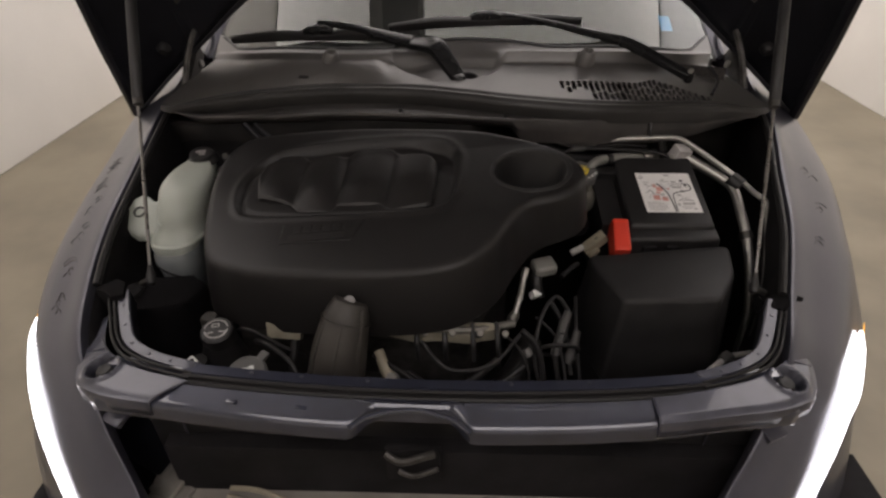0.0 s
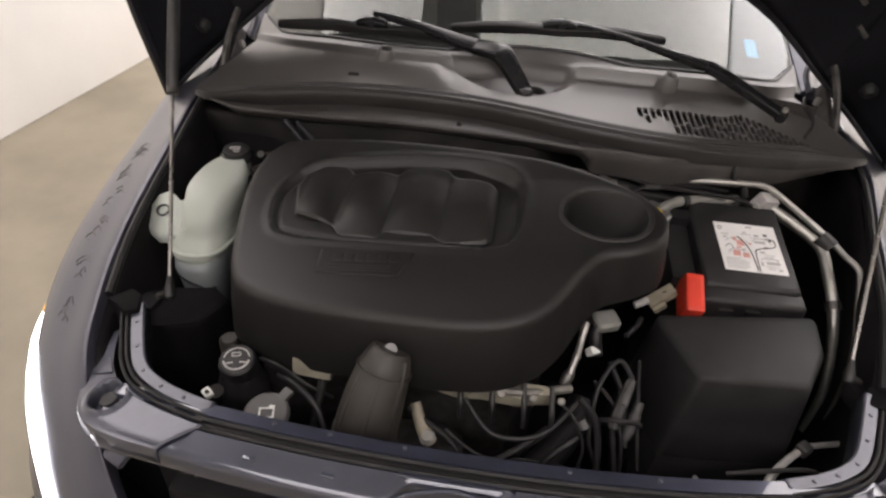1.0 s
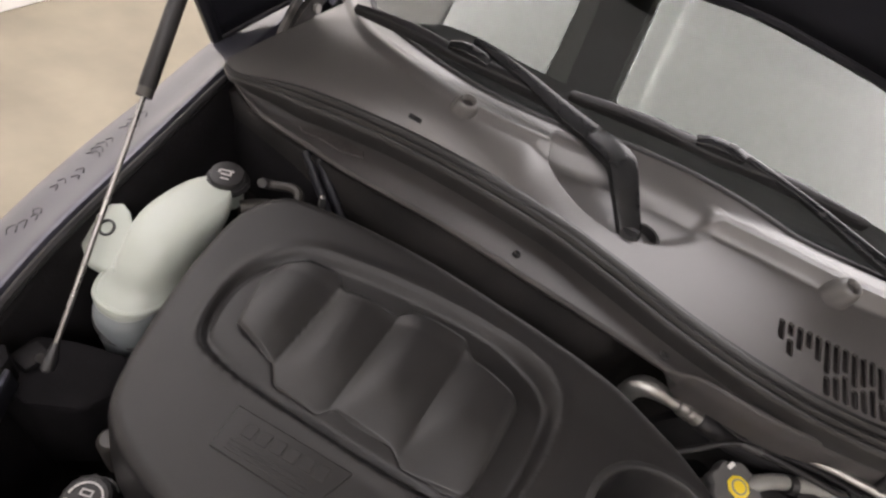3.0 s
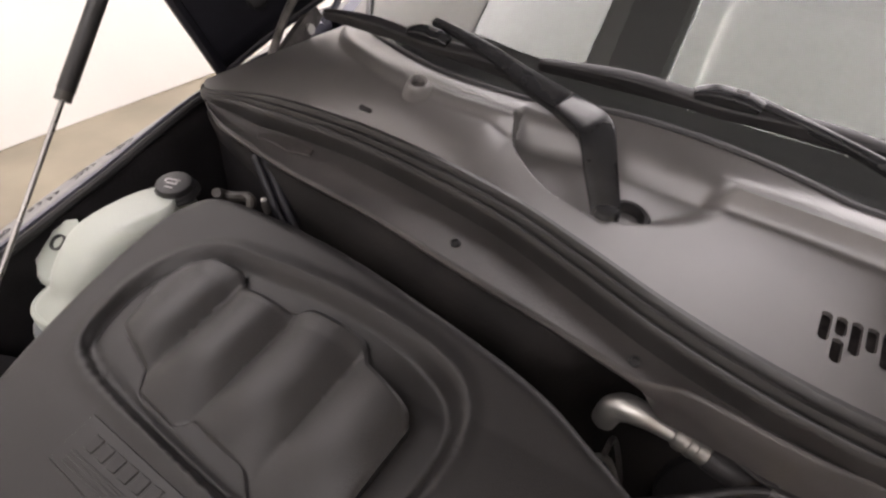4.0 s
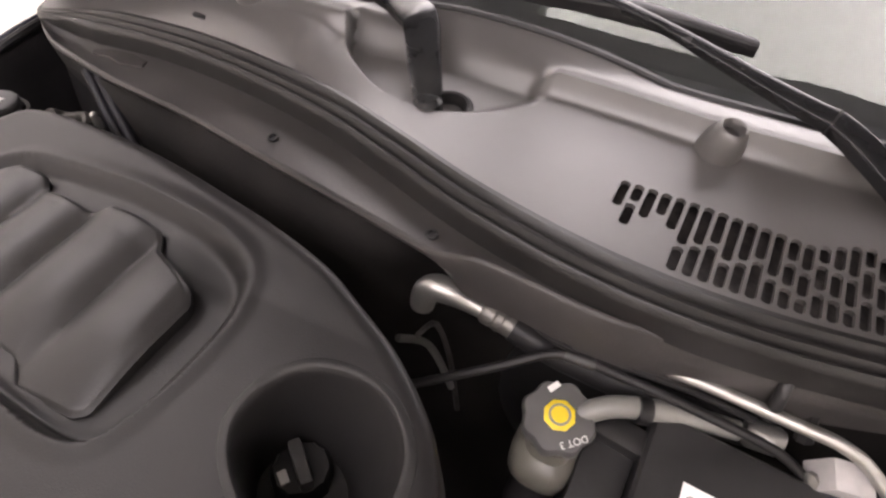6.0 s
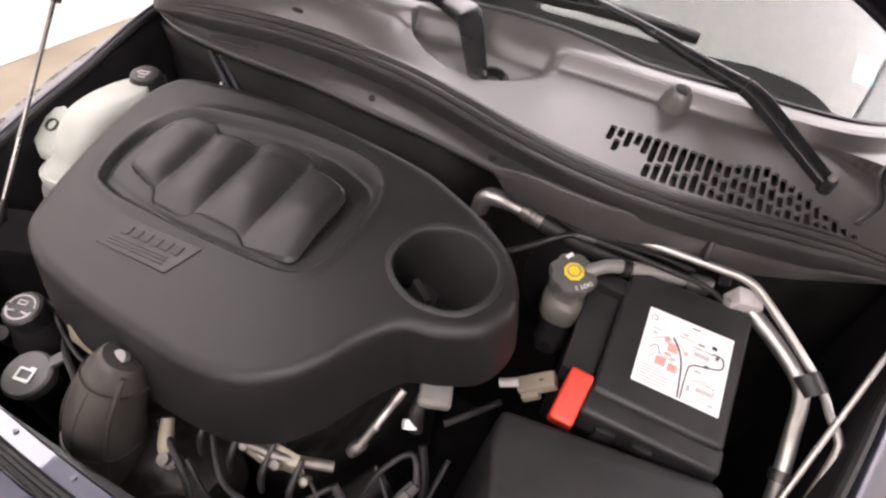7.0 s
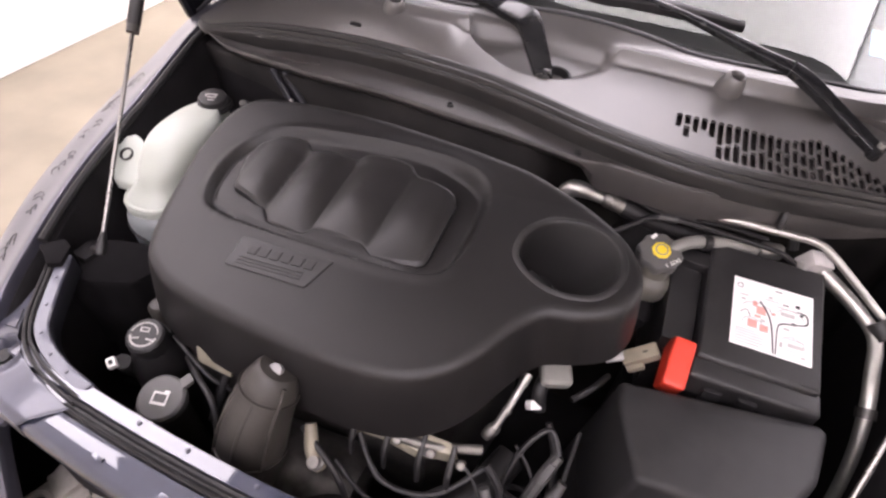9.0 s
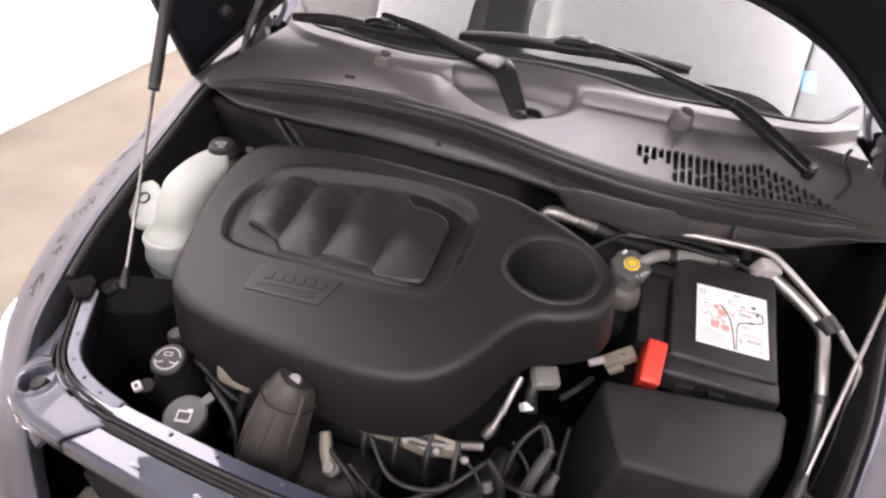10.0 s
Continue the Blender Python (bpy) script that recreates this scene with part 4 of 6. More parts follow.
for side in (-1, 1):
    gas_strut(side)
    part("strut_mount", rounded_box((0.030, 0.03, 0.03), (side * 0.508 + 0.5 * shift(-0.5, side), -0.492, 0.878), 0.010, (0, 0, side * 10)), M_BLACK_MATT, car)


# ---- wipers ----
def flat_bar(points, widths, depth, n=6):
    """A bar of rectangular section along a line, lying on the glass."""
    line = spline(points, n) if len(points) > 2 else np.array(points, float)
    w = np.interp(np.linspace(0, 1, len(line)), np.linspace(0, 1, len(widths)), widths)
    t = np.gradient(line, axis=0)
    t /= np.linalg.norm(t, axis=1)[:, None]
    rings = []
    for p, d, q in zip(line, t, w):
        up = np.array((0.0, -0.5, 0.87))
        s = np.cross(d, up)
        s /= np.linalg.norm(s)
        up = np.cross(s, d)
        rings.append([p + s * q * a + up * depth * b for a, b in ((-0.5, 0), (-0.5, 0.72), (-0.44, 1), (0.44, 1), (0.5, 0.72), (0.5, 0))])
    return loft(rings)


def channel(points, widths, depths, n=8):
    """A pressed steel channel along a line: crowned top, rounded shoulders and turned-down sides."""
    line = spline(points, n)
    k = np.linspace(0, 1, len(line))
    w, h = (np.interp(k, np.linspace(0, 1, len(v)), v) for v in (widths, depths))
    t = np.gradient(line, axis=0)
    t /= np.linalg.norm(t, axis=1)[:, None]
    rings = []
    for p, d, q, e in zip(line, t, w, h):
        s = np.cross(d, np.array((0.0, -0.45, 0.89)))
        s /= np.linalg.norm(s)
        up = np.cross(s, d)
        prof = [(-0.5, -1), (-0.5, -0.16), (-0.475, -0.05), (-0.42, 0.0), (-0.2, 0.04), (0, 0.05), (0.2, 0.04), (0.42, 0.0), (0.475, -0.05), (0.5, -0.16), (0.5, -1)]
        rings.append([p + s * q * a + up * e * b for a, b in prof])
    return loft(rings)


def wiper(line, widths, arm_end, tip_a, tip_b, label):
    """line: spindle, bend and hinge of the arm's pressed part; the rod goes on from the hinge to arm_end."""
    pivot, hinge = np.array(line[0]), np.array(line[-1])
    g = group_of("wiper", line[0], label, "windscreen wiper", "windscreen wipers")
    arm_end, tip_a, tip_b = (np.array(p) for p in (arm_end, tip_a, tip_b))
    d = (arm_end - hinge) / np.linalg.norm(arm_end - hinge)
    wide = widths[-1]
    arm = part("arm", channel(line, widths, [0.013, 0.014, 0.015, 0.013]), M_WIPER, g, "pressed black steel wiper arm with a glossy bend")
    part("arm_rod", channel([hinge - d * 0.002, hinge + d * 0.05, (hinge + d * 0.06 + arm_end) / 2 + (0, 0, 0.004), arm_end], [wide * 0.98, wide * 0.80, wide * 0.5, 0.010], [0.013, 0.011, 0.008, 0.006]), M_WIPER, arm)
    part("hinge_line", channel([hinge - d * 0.0015, hinge, hinge + d * 0.0015], [wide * 1.03, wide * 1.03], [0.0135, 0.0135], 2), M_RUBBER, arm)
    if widths[0] > 0.02:
        part("spindle_cap", lathe([(0.014, -0.016), (0.014, -0.004), (0.010, 0.001), (0.001, 0.002)], tuple(pivot), (0, -0.3, 1), 20), M_WIPER, g)
        part("spindle_ring", lathe([(0.0245, -0.018), (0.0245, -0.008), (0.0215, -0.005), (0.0185, -0.006), (0.016, -0.016), (0.001, -0.018)], tuple(pivot + (0.017, 0.010, -0.002)), (0, -0.2, 1), 28), M_RUBBER, g, "black rubber ring round the spindle")
    else:
        part("spindle_cap", lathe([(0.009, -0.016), (0.009, -0.002), (0.007, 0.003), (0.001, 0.004)], tuple(pivot), (0, -0.3, 1), 20), M_WIPER, g)
        part("spindle_nut", lathe([(0.0052, -0.006), (0.0052, 0.008), (0.004, 0.010), (0.001, 0.010)], tuple(pivot), (0, -0.3, 1), 6), M_ALU, g)
    mid = (tip_a + tip_b) / 2 + (0, -0.004, 0.008)
    along = (tip_b - tip_a) / np.linalg.norm(tip_b - tip_a)
    blade = part("blade_spine", channel([tip_a, (tip_a + mid) / 2 + (0, -0.001, 0.006), mid, (tip_b + mid) / 2 + (0, -0.001, 0.006), tip_b], [0.009, 0.015, 0.017, 0.015, 0.009], [0.008, 0.012, 0.014, 0.012, 0.008]), M_BLACK, g, "black wiper blade with an air wing")
    part("blade_rubber", flat_bar([tip_a + (0, 0.004, -0.012), mid + (0, 0.004, -0.014), tip_b + (0, 0.004, -0.012)], [0.006, 0.006, 0.006], 0.010), M_RUBBER, blade)
    part("blade_clip", channel([mid - along * 0.030 + (0, -0.002, 0.006), mid - along * 0.012 + (0, -0.003, 0.012), mid + along * 0.016 + (0, -0.003, 0.012), mid + along * 0.034 + (0, -0.002, 0.007)], [0.013, 0.017, 0.017, 0.013], [0.010, 0.014, 0.014, 0.010], 5), M_WIPER, blade, "glossy black blade clip")
    part("clip_slot", rounded_box((0.012, 0.004, 0.002), tuple(mid + along * 0.012 + (0, -0.004, 0.016)), 0.0008, (25, 0, math.degrees(math.atan2(along[1], along[0]))), 1), M_GREYDARK, blade)
    return g


wiper([(0.449, -0.056, 1.100), (0.405, -0.030, 1.120), (0.352, 0.008, 1.142), (0.325, 0.022, 1.150)], [0.017, 0.018, 0.020, 0.019], (0.060, 0.060, 1.192), (-0.150, 0.055, 1.166), (0.248, 0.058, 1.178), "black wiper with flat blade, parked on the windscreen")
wiper([(-0.002, -0.075, 1.101), (-0.025, -0.047, 1.125), (-0.045, -0.021, 1.145), (-0.060, -0.007, 1.149), (-0.098, 0.020, 1.146)], [0.027, 0.032, 0.036, 0.036, 0.031], (-0.300, 0.058, 1.174), (-0.490, 0.062, 1.140), (-0.110, 0.035, 1.150), "black wiper with bent arm at the middle of the cowl")


# ---- engine cover ----
OUTLINE = spline([(-0.345, -0.236), (-0.205, -0.238), (-0.06, -0.257), (0.03, -0.275), (0.08, -0.294), (0.128, -0.317), (0.170, -0.350), (0.192, -0.392),
                  (0.180, -0.432), (0.142, -0.452), (0.105, -0.460), (0.080, -0.484), (0.058, -0.518), (0.032, -0.546), (-0.005, -0.566), (-0.065, -0.573),
                  (-0.160, -0.567), (-0.275, -0.552), (-0.340, -0.530), (-0.375, -0.495), (-0.402, -0.400), (-0.412, -0.310), (-0.392, -0.255)], 14, True)
RECESS = spline([(-0.347, -0.415), (-0.357, -0.360), (-0.342, -0.318), (-0.305, -0.289), (-0.230, -0.280), (-0.140, -0.278), (-0.050, -0.288), (-0.008, -0.310),
                 (0.005, -0.352), (-0.004, -0.420), (-0.030, -0.450), (-0.110, -0.453), (-0.235, -0.446), (-0.315, -0.436)], 8, True)
WELL = spline([(0.057, -0.393), (0.062, -0.362), (0.087, -0.343), (0.125, -0.342), (0.157, -0.363), (0.165, -0.396), (0.147, -0.424), (0.108, -0.430), (0.075, -0.416)], 8, True)


def cover_z(x, y):
    """The flat of the cover's top, which leans forwards and to one side."""
    return 1.0235 + 0.11 * (x + 0.038) + 0.23 * (y + 0.439) + 0.10 * np.maximum(0, y + 0.32)


RIBS = [(-0.318, -0.396), (-0.264, -0.412), (-0.248, -0.431), (-0.194, -0.436), (-0.184, -0.424), (-0.120, -0.429), (-0.103, -0.442), (-0.046, -0.437), (-0.038, -0.430),
        (-0.033, -0.345), (-0.040, -0.336), (-0.092, -0.319), (-0.108, -0.303), (-0.172, -0.301), (-0.188, -0.312), (-0.246, -0.312), (-0.262, -0.299), (-0.300, -0.302), (-0.324, -0.318), (-0.330, -0.345)]


def build_cover():
    centre = np.array((-0.1, -0.4))
    n = len(OUTLINE)
    s = np.concatenate([np.linspace(0.02, 0.86, 90), np.linspace(0.87, 1.0, 26)])
    pts = centre + s[:, None, None] * (OUTLINE - centre)[None]
    x, y = pts[..., 0], pts[..., 1]
    _, edge_d = inside(x, y, OUTLINE)
    edge_d[-1] = 0
    z = cover_z(x, y)
    r = 0.013
    d = np.minimum(edge_d, r)
    z = z - (r - np.sqrt(np.maximum(0, r * r - (r - d) ** 2))) * 0.75
    odd, near = inside(x, y, RECESS)
    deep = 0.0055 + 0.0085 * smoothstep(-0.10, -0.02, x) + 0.0035 * smoothstep(-0.335, -0.300, y)
    front = np.maximum(smoothstep(-0.375, -0.425, y), smoothstep(-0.300, -0.335, x))
    z = z - np.where(odd, deep * smoothstep(0.0, 0.013, near) + 0.0065 * front * np.exp(-((near - 0.0065) / 0.0038) ** 2), 0)
    z = z + np.where(odd, 0, 0.0020 * smoothstep(0.015, 0.0, near))
    under, depth = inside(x, y, np.array(RIBS))
    z = z - np.where(under, 0.012 * smoothstep(0.002, 0.007, depth), 0)
    rings = [np.stack([x[i], y[i], z[i]], 1) for i in range(len(s))]
    last = rings[-1]
    out = OUTLINE - centre
    out = out / np.linalg.norm(out, axis=1)[:, None]
    drop = 0.078 + 0.012 * smoothstep(-0.25, -0.5, OUTLINE[:, 1]) - 0.022 * smoothstep(0.05, 0.14, OUTLINE[:, 0])
    for k, o in ((0.08, 0.0015), (0.3, 0.004), (0.65, 0.008), (1.0, 0.011)):
        rings.append(np.stack([OUTLINE[:, 0] + out[:, 0] * o, OUTLINE[:, 1] + out[:, 1] * o, last[:, 2] - drop * k], 1))
    rings.append(rings[-1] - np.stack([out[:, 0] * 0.006, out[:, 1] * 0.006, np.full(n, -0.001)], 1))
    verts = [tuple(p) for q in rings for p in q]
    faces = []
    v = np.array(verts)
    hole, hn = inside(v[:, 0], v[:, 1], WELL)
    cut = hole & (v[:, 2] > 0.9)
    for i in range(len(rings) - 1):
        for j in range(n):
            f = (i * n + j, i * n + (j + 1) % n, (i + 1) * n + (j + 1) % n, (i + 1) * n + j)
            if not any(cut[k] for k in f):
                faces.append(f)
    faces.append(tuple(range(n)))
    return verts, faces


cover = group_of("engine_cover", (-0.1, -0.4, 0.91), "dark grey grained plastic engine cover with rounded edges", "engine cover")
shell = part("shell", build_cover(), M_COVER, cover)
shell.data.set_sharp_from_angle(angle=radians(85))

def build_ribs():
    """Four rounded bulges with grooves between, inside a stepped outline."""
    poly = []
    for a, b in zip(RIBS, RIBS[1:] + RIBS[:1]):
        a, b = np.array(a), np.array(b)
        k = max(2, int(np.linalg.norm(b - a) / 0.003))
        poly += [a + (b - a) * t for t in np.linspace(0, 1, k, endpoint=False)]
    poly = np.array(poly)
    poly = (np.roll(poly, 1, 0) + 2 * poly + np.roll(poly, -1, 0)) / 4
    centre = np.array((-0.18, -0.37))
    s = np.concatenate([np.linspace(0.02, 0.92, 46), np.linspace(0.94, 1.0, 8)])
    pts = centre + s[:, None, None] * (poly - centre)[None]
    x, y = pts[..., 0], pts[..., 1]
    u = x - 0.06 * (y + 0.37)
    cuts = np.array([-0.338, -0.257, -0.185, -0.107, -0.020])
    k = np.clip(np.searchsorted(cuts, u) - 1, 0, 3)
    w = np.clip((u - cuts[k]) / (cuts[k + 1] - cuts[k]), 0, 1)
    w = np.where(k == 3, np.minimum(w, 0.80), np.where(k == 0, np.maximum(w, 0.25), w))
    groove = np.abs(2 * w - 1) ** 2.2
    reach = smoothstep(-0.438, -0.375, y) * (1 - 0.45 * smoothstep(-0.330, -0.300, y))
    z = cover_z(x, y) + 0.0068 - 0.0100 * smoothstep(-0.372, -0.445, y) - (0.0024 + 0.0085 * reach) * groove - 0.0030 * np.abs((y + 0.37) / 0.07) ** 3
    z = z - 0.006 * smoothstep(-0.050, -0.028, x)
    _, near = inside(x, y, poly)
    near[-1] = 0
    z = z - 0.0022 * (1 - smoothstep(0, 0.004, near))
    rings = [np.stack([x[i], y[i], z[i]], 1) for i in range(len(s))]
    foot = rings[-1].copy()
    foot[:, 2] -= 0.016
    rings.append(foot)
    n = len(poly)
    verts, faces = loft(rings, caps=False)
    faces.append(tuple(range(n)))
    return verts, faces


part("rib_insert", build_ribs(), M_COVER_LIT, cover, "four moulded bulges side by side")
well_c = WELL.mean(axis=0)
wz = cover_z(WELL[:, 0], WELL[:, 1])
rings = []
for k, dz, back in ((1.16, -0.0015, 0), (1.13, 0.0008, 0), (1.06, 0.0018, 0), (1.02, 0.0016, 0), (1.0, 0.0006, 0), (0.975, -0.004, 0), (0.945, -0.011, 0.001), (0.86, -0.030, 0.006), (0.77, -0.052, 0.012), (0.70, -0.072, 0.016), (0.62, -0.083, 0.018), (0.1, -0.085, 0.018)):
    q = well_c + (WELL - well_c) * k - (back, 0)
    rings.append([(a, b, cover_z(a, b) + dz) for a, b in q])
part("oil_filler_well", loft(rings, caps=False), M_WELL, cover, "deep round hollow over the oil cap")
cap = part("oil_cap", lathe([(0.021, -0.02), (0.021, 0.006), (0.018, 0.012), (0.001, 0.012)], (0.086, -0.376, 0.972), seg=24, lobes=10, depth=0.04), M_BLACK, cover, "black oil cap with a pale mark")
part("oil_cap_grip", rounded_box((0.034, 0.009, 0.012), (0.086, -0.376, 0.988), 0.003, (0, 0, -35)), M_GREYDARK, cap)
part("oil_cap_mark", rounded_box((0.010, 0.006, 0.0012), (0.081, -0.388, 0.985), 0.0003, (0, 0, -30), 1), M_INK_PALE, cap)

# the badge plate: its lettering is drawn as plain raised bars
def cover_block(outline, low, high, bevel=0.0008):
    return prism(outline, lambda x, y: float(cover_z(x, y)) + low, lambda x, y: float(cover_z(x, y)) + high, bevel, 1)


badge = part("badge_plate", cover_block([(-0.260, -0.461), (-0.136, -0.464), (-0.152, -0.504), (-0.259, -0.501)], -0.004, 0.0016), M_BADGE, cover, "low badge plate with raised bars")
for k in range(6):
    x = -0.240 + 0.0150 * k
    part("badge_letter_bar", cover_block([(x, -0.470), (x + 0.011, -0.470), (x + 0.010, -0.482), (x - 0.001, -0.482)], 0.001, 0.0027, 0.0004), M_COVER, badge)
for k in range(3):
    y = -0.4865 - 0.0042 * k
    part("badge_stripe", cover_block([(-0.246, y), (-0.162, y), (-0.163, y - 0.0020), (-0.247, y - 0.0020)], 0.001, 0.0024, 0.0003), M_COVER, badge)
part("mould_mark", cover_block([(-0.372, -0.268), (-0.345, -0.262), (-0.344, -0.272), (-0.371, -0.278)], -0.008, -0.004, 0.0008), M_COVER, cover)

# ---- engine under the cover ----
engine = group_of("engine", (-0.05, -0.42, 0.47), "dark oily engine under the plastic cover", "engine")
part("block", prism([(-0.34, -0.53), (0.02, -0.53), (0.06, -0.45), (0.10, -0.28), (-0.34, -0.28)], 0.47, 0.86, 0.02), M_STEEL_DARK, engine, "dark cast engine block")
part("cylinder_head", prism([(-0.33, -0.545), (0.02, -0.545), (0.055, -0.47), (0.10, -0.30), (-0.33, -0.27)], 0.84, 0.905, 0.012), M_STEEL_DARK, engine, "dark cast cylinder head")
rail = part("fuel_rail", tube([(-0.06, -0.568, 0.892), (0.02, -0.568, 0.886), (0.085, -0.545, 0.880)], 0.006, 10), M_CAST, engine, "bright aluminium fuel rail")
for x in (-0.045, -0.005, 0.035, 0.07):
    part("rail_bolt", lathe([(0.005, -0.01), (0.005, 0.003), (0.003, 0.004), (0.001, 0.004)], (x, -0.574, 0.886), (0, -0.6, 0.8), 8), M_CAST, rail)
    part("injector", tube([(x - 0.012, -0.560, 0.895), (x - 0.010, -0.585, 0.875), (x - 0.008, -0.592, 0.850)], [0.003, 0.004, 0.003], 10), M_BLACK, rail)
part("rail_plate", prism([(-0.098, -0.556), (0.052, -0.556), (0.064, -0.566), (0.040, -0.569), (0.020, -0.576), (-0.030, -0.571), (-0.060, -0.574), (-0.098, -0.563)], 0.866, lambda x, y: 0.886 + 0.4 * (y + 0.57), 0.003), M_PLATE, engine, "pale cast plate under the cover")
part("plate_hole", lathe([(0.007, -0.004), (0.007, 0.001), (0.004, 0.0015), (0.001, 0.001)], (0.030, -0.572, 0.886), (0, -0.4, 1), 12), M_INK, engine)
part("head_plate", rounded_box((0.052, 0.010, 0.026), (-0.252, -0.560, 0.874), 0.002, (-12, 0, -4)), M_PLATE, engine, "pale data plate under the cover")
part("alternator", lathe([(0.03, -0.07), (0.062, -0.06), (0.066, 0.04), (0.05, 0.065), (0.02, 0.07)], (-0.11, -0.60, 0.74), (1, 0, 0), 24), M_STEEL_DARK, engine, "dark oily alternator")
part("bracket_arm", tube([(-0.112, -0.580, 0.855), (-0.10, -0.600, 0.836), (-0.088, -0.606, 0.815)], [0.007, 0.009, 0.010], 10), M_TAN, engine, "pale cast bracket")
part("bracket_bolt", lathe([(0.011, 0), (0.011, 0.004), (0.007, 0.005), (0.007, 0.013), (0.001, 0.013)], (-0.092, -0.607, 0.825), (0, -0.5, 0.86), 12), M_CAST, engine)
part("silver_pin", tube([(0.090, -0.506, 0.862), (0.0965, -0.490, 0.878), (0.098, -0.4865, 0.8805), (0.0985, -0.485, 0.882), (0.1055, -0.460, 0.900), (0.106, -0.458, 0.9013), (0.109, -0.447, 0.909)], [0.0048, 0.0048, 0.0065, 0.0048, 0.0048, 0.006, 0.0055], 12, smooth=False), M_ALU, engine, "bright metal pipe stub beside the cover")
part("pin_joint", lathe([(0.006, -0.012), (0.0085, -0.004), (0.0085, 0.004), (0.006, 0.010), (0.004, 0.012)], (0.088, -0.506, 0.858), (0.5, 0.7, 0.6), 12), M_CAST, engine)
plug = part("sensor_body", rounded_box((0.038, 0.030, 0.020), (0.140, -0.428, 0.899), 0.009, (12, 0, 20), 3), M_RESERVOIR_ARM, engine, "light grey sensor with a cable")
part("sensor_neck", tube([(0.130, -0.432, 0.893), (0.128, -0.446, 0.880), (0.134, -0.456, 0.858)], 0.009, 10), M_BLACK, plug)
part("white_tag", rounded_box((0.016, 0.012, 0.016), (0.126, -0.458, 0.866), 0.004, (30, 10, 30)), M_WHITE, engine)
tan = part("tan_connector", rounded_box((0.046, 0.019, 0.016), (0.236, -0.352, 0.896), 0.003, (6, -34, 20)), M_TAN, engine, "tan cable connector")
part("connector_latch", rounded_box((0.022, 0.012, 0.010), (0.234, -0.362, 0.884), 0.003, (6, -34, 20)), M_TAN, tan)
part("connector_stub", tube([(0.196, -0.366, 0.884), (0.216, -0.359, 0.892)], 0.0058, 10, smooth=False), M_INK_PALE, tan)
part("connector_slot", rounded_box((0.010, 0.002, 0.0015), (0.240, -0.352, 0.9075), 0.0004, (6, -22, 17), 1), M_INK, tan)
conn = part("grey_connector", tube([(0.146, -0.566, 0.838), (0.160, -0.535, 0.868), (0.168, -0.520, 0.884)], [0.007, 0.008, 0.006], 8), M_GREYDARK, engine, "dark grey plug on the wiring loom")
part("plug_clip", rounded_box((0.009, 0.026, 0.008), (0.160, -0.540, 0.873), 0.003, (35, 0, -25)), M_GREYDARK, conn)
# the wiring loom in front of and beside the cover
loom = group_of("wiring_loom", (0.06, -0.58, 0.78), "black cables and hoses in front of the engine", "cables")
for pts, r in (
    ([(-0.05, -0.575, 0.87), (-0.01, -0.605, 0.845), (0.05, -0.600, 0.850), (0.095, -0.560, 0.875)], 0.005),
    ([(0.095, -0.560, 0.880), (0.120, -0.575, 0.855), (0.128, -0.610, 0.80), (0.125, -0.63, 0.74)], 0.007),
    ([(0.168, -0.520, 0.884), (0.150, -0.500, 0.895), (0.125, -0.530, 0.870), (0.118, -0.575, 0.820), (0.135, -0.600, 0.79)], 0.005),
    ([(0.146, -0.566, 0.838), (0.155, -0.600, 0.79), (0.165, -0.63, 0.75)], 0.006),
    ([(-0.12, -0.585, 0.85), (-0.06, -0.615, 0.83), (-0.03, -0.640, 0.79), (-0.02, -0.65, 0.74)], 0.006),
    ([(-0.03, -0.63, 0.80), (0.02, -0.615, 0.83), (0.06, -0.59, 0.85)], 0.008),
    ([(0.03, -0.640, 0.76), (0.06, -0.610, 0.81), (0.10, -0.585, 0.835)], 0.007),
    ([(0.165, -0.455, 0.90), (0.185, -0.430, 0.90), (0.205, -0.385, 0.875)], 0.006),
    ([(0.150, -0.470, 0.86), (0.170, -0.500, 0.83), (0.178, -0.550, 0.78)], 0.007),
    ([(-0.07, -0.600, 0.835), (-0.02, -0.618, 0.815), (0.04, -0.612, 0.812), (0.09, -0.600, 0.79)], 0.004),
    ([(0.05, -0.560, 0.880), (0.085, -0.575, 0.868), (0.105, -0.600, 0.835), (0.095, -0.625, 0.78)], 0.003),
    ([(0.12, -0.520, 0.872), (0.150, -0.545, 0.850), (0.162, -0.590, 0.800), (0.150, -0.625, 0.74)], 0.0035),
    ([(0.185, -0.480, 0.880), (0.182, -0.530, 0.850), (0.186, -0.590, 0.79)], 0.004),
    ([(-0.09, -0.640, 0.79), (-0.05, -0.625, 0.80), (0.00, -0.628, 0.79), (0.05, -0.640, 0.76)], 0.006),
    ([(-0.30, -0.56, 0.85), (-0.27, -0.580, 0.86), (-0.235, -0.600, 0.84), (-0.215, -0.63, 0.80)], 0.006),
    ([(-0.33, -0.545, 0.86), (-0.300, -0.560, 0.87), (-0.255, -0.575, 0.855), (-0.225, -0.57, 0.83)], 0.004),
    ([(-0.245, -0.60, 0.80), (-0.240, -0.575, 0.84), (-0.236, -0.555, 0.87)], 0.009),
):
    part("cable", tube(pts, 0.68 * r, 8, 6), M_RUBBER, loom)
part("cable_loop", tube([(0.150 + 0.030 * math.cos(a), -0.560 - 0.030 * math.sin(a) * 0.75, 0.842 + 0.032 * math.sin(a)) for a in np.linspace(-0.6, 5.3, 16)], 0.0032, 8, 3), M_RUBBER, loom, "loose loop of black cable")
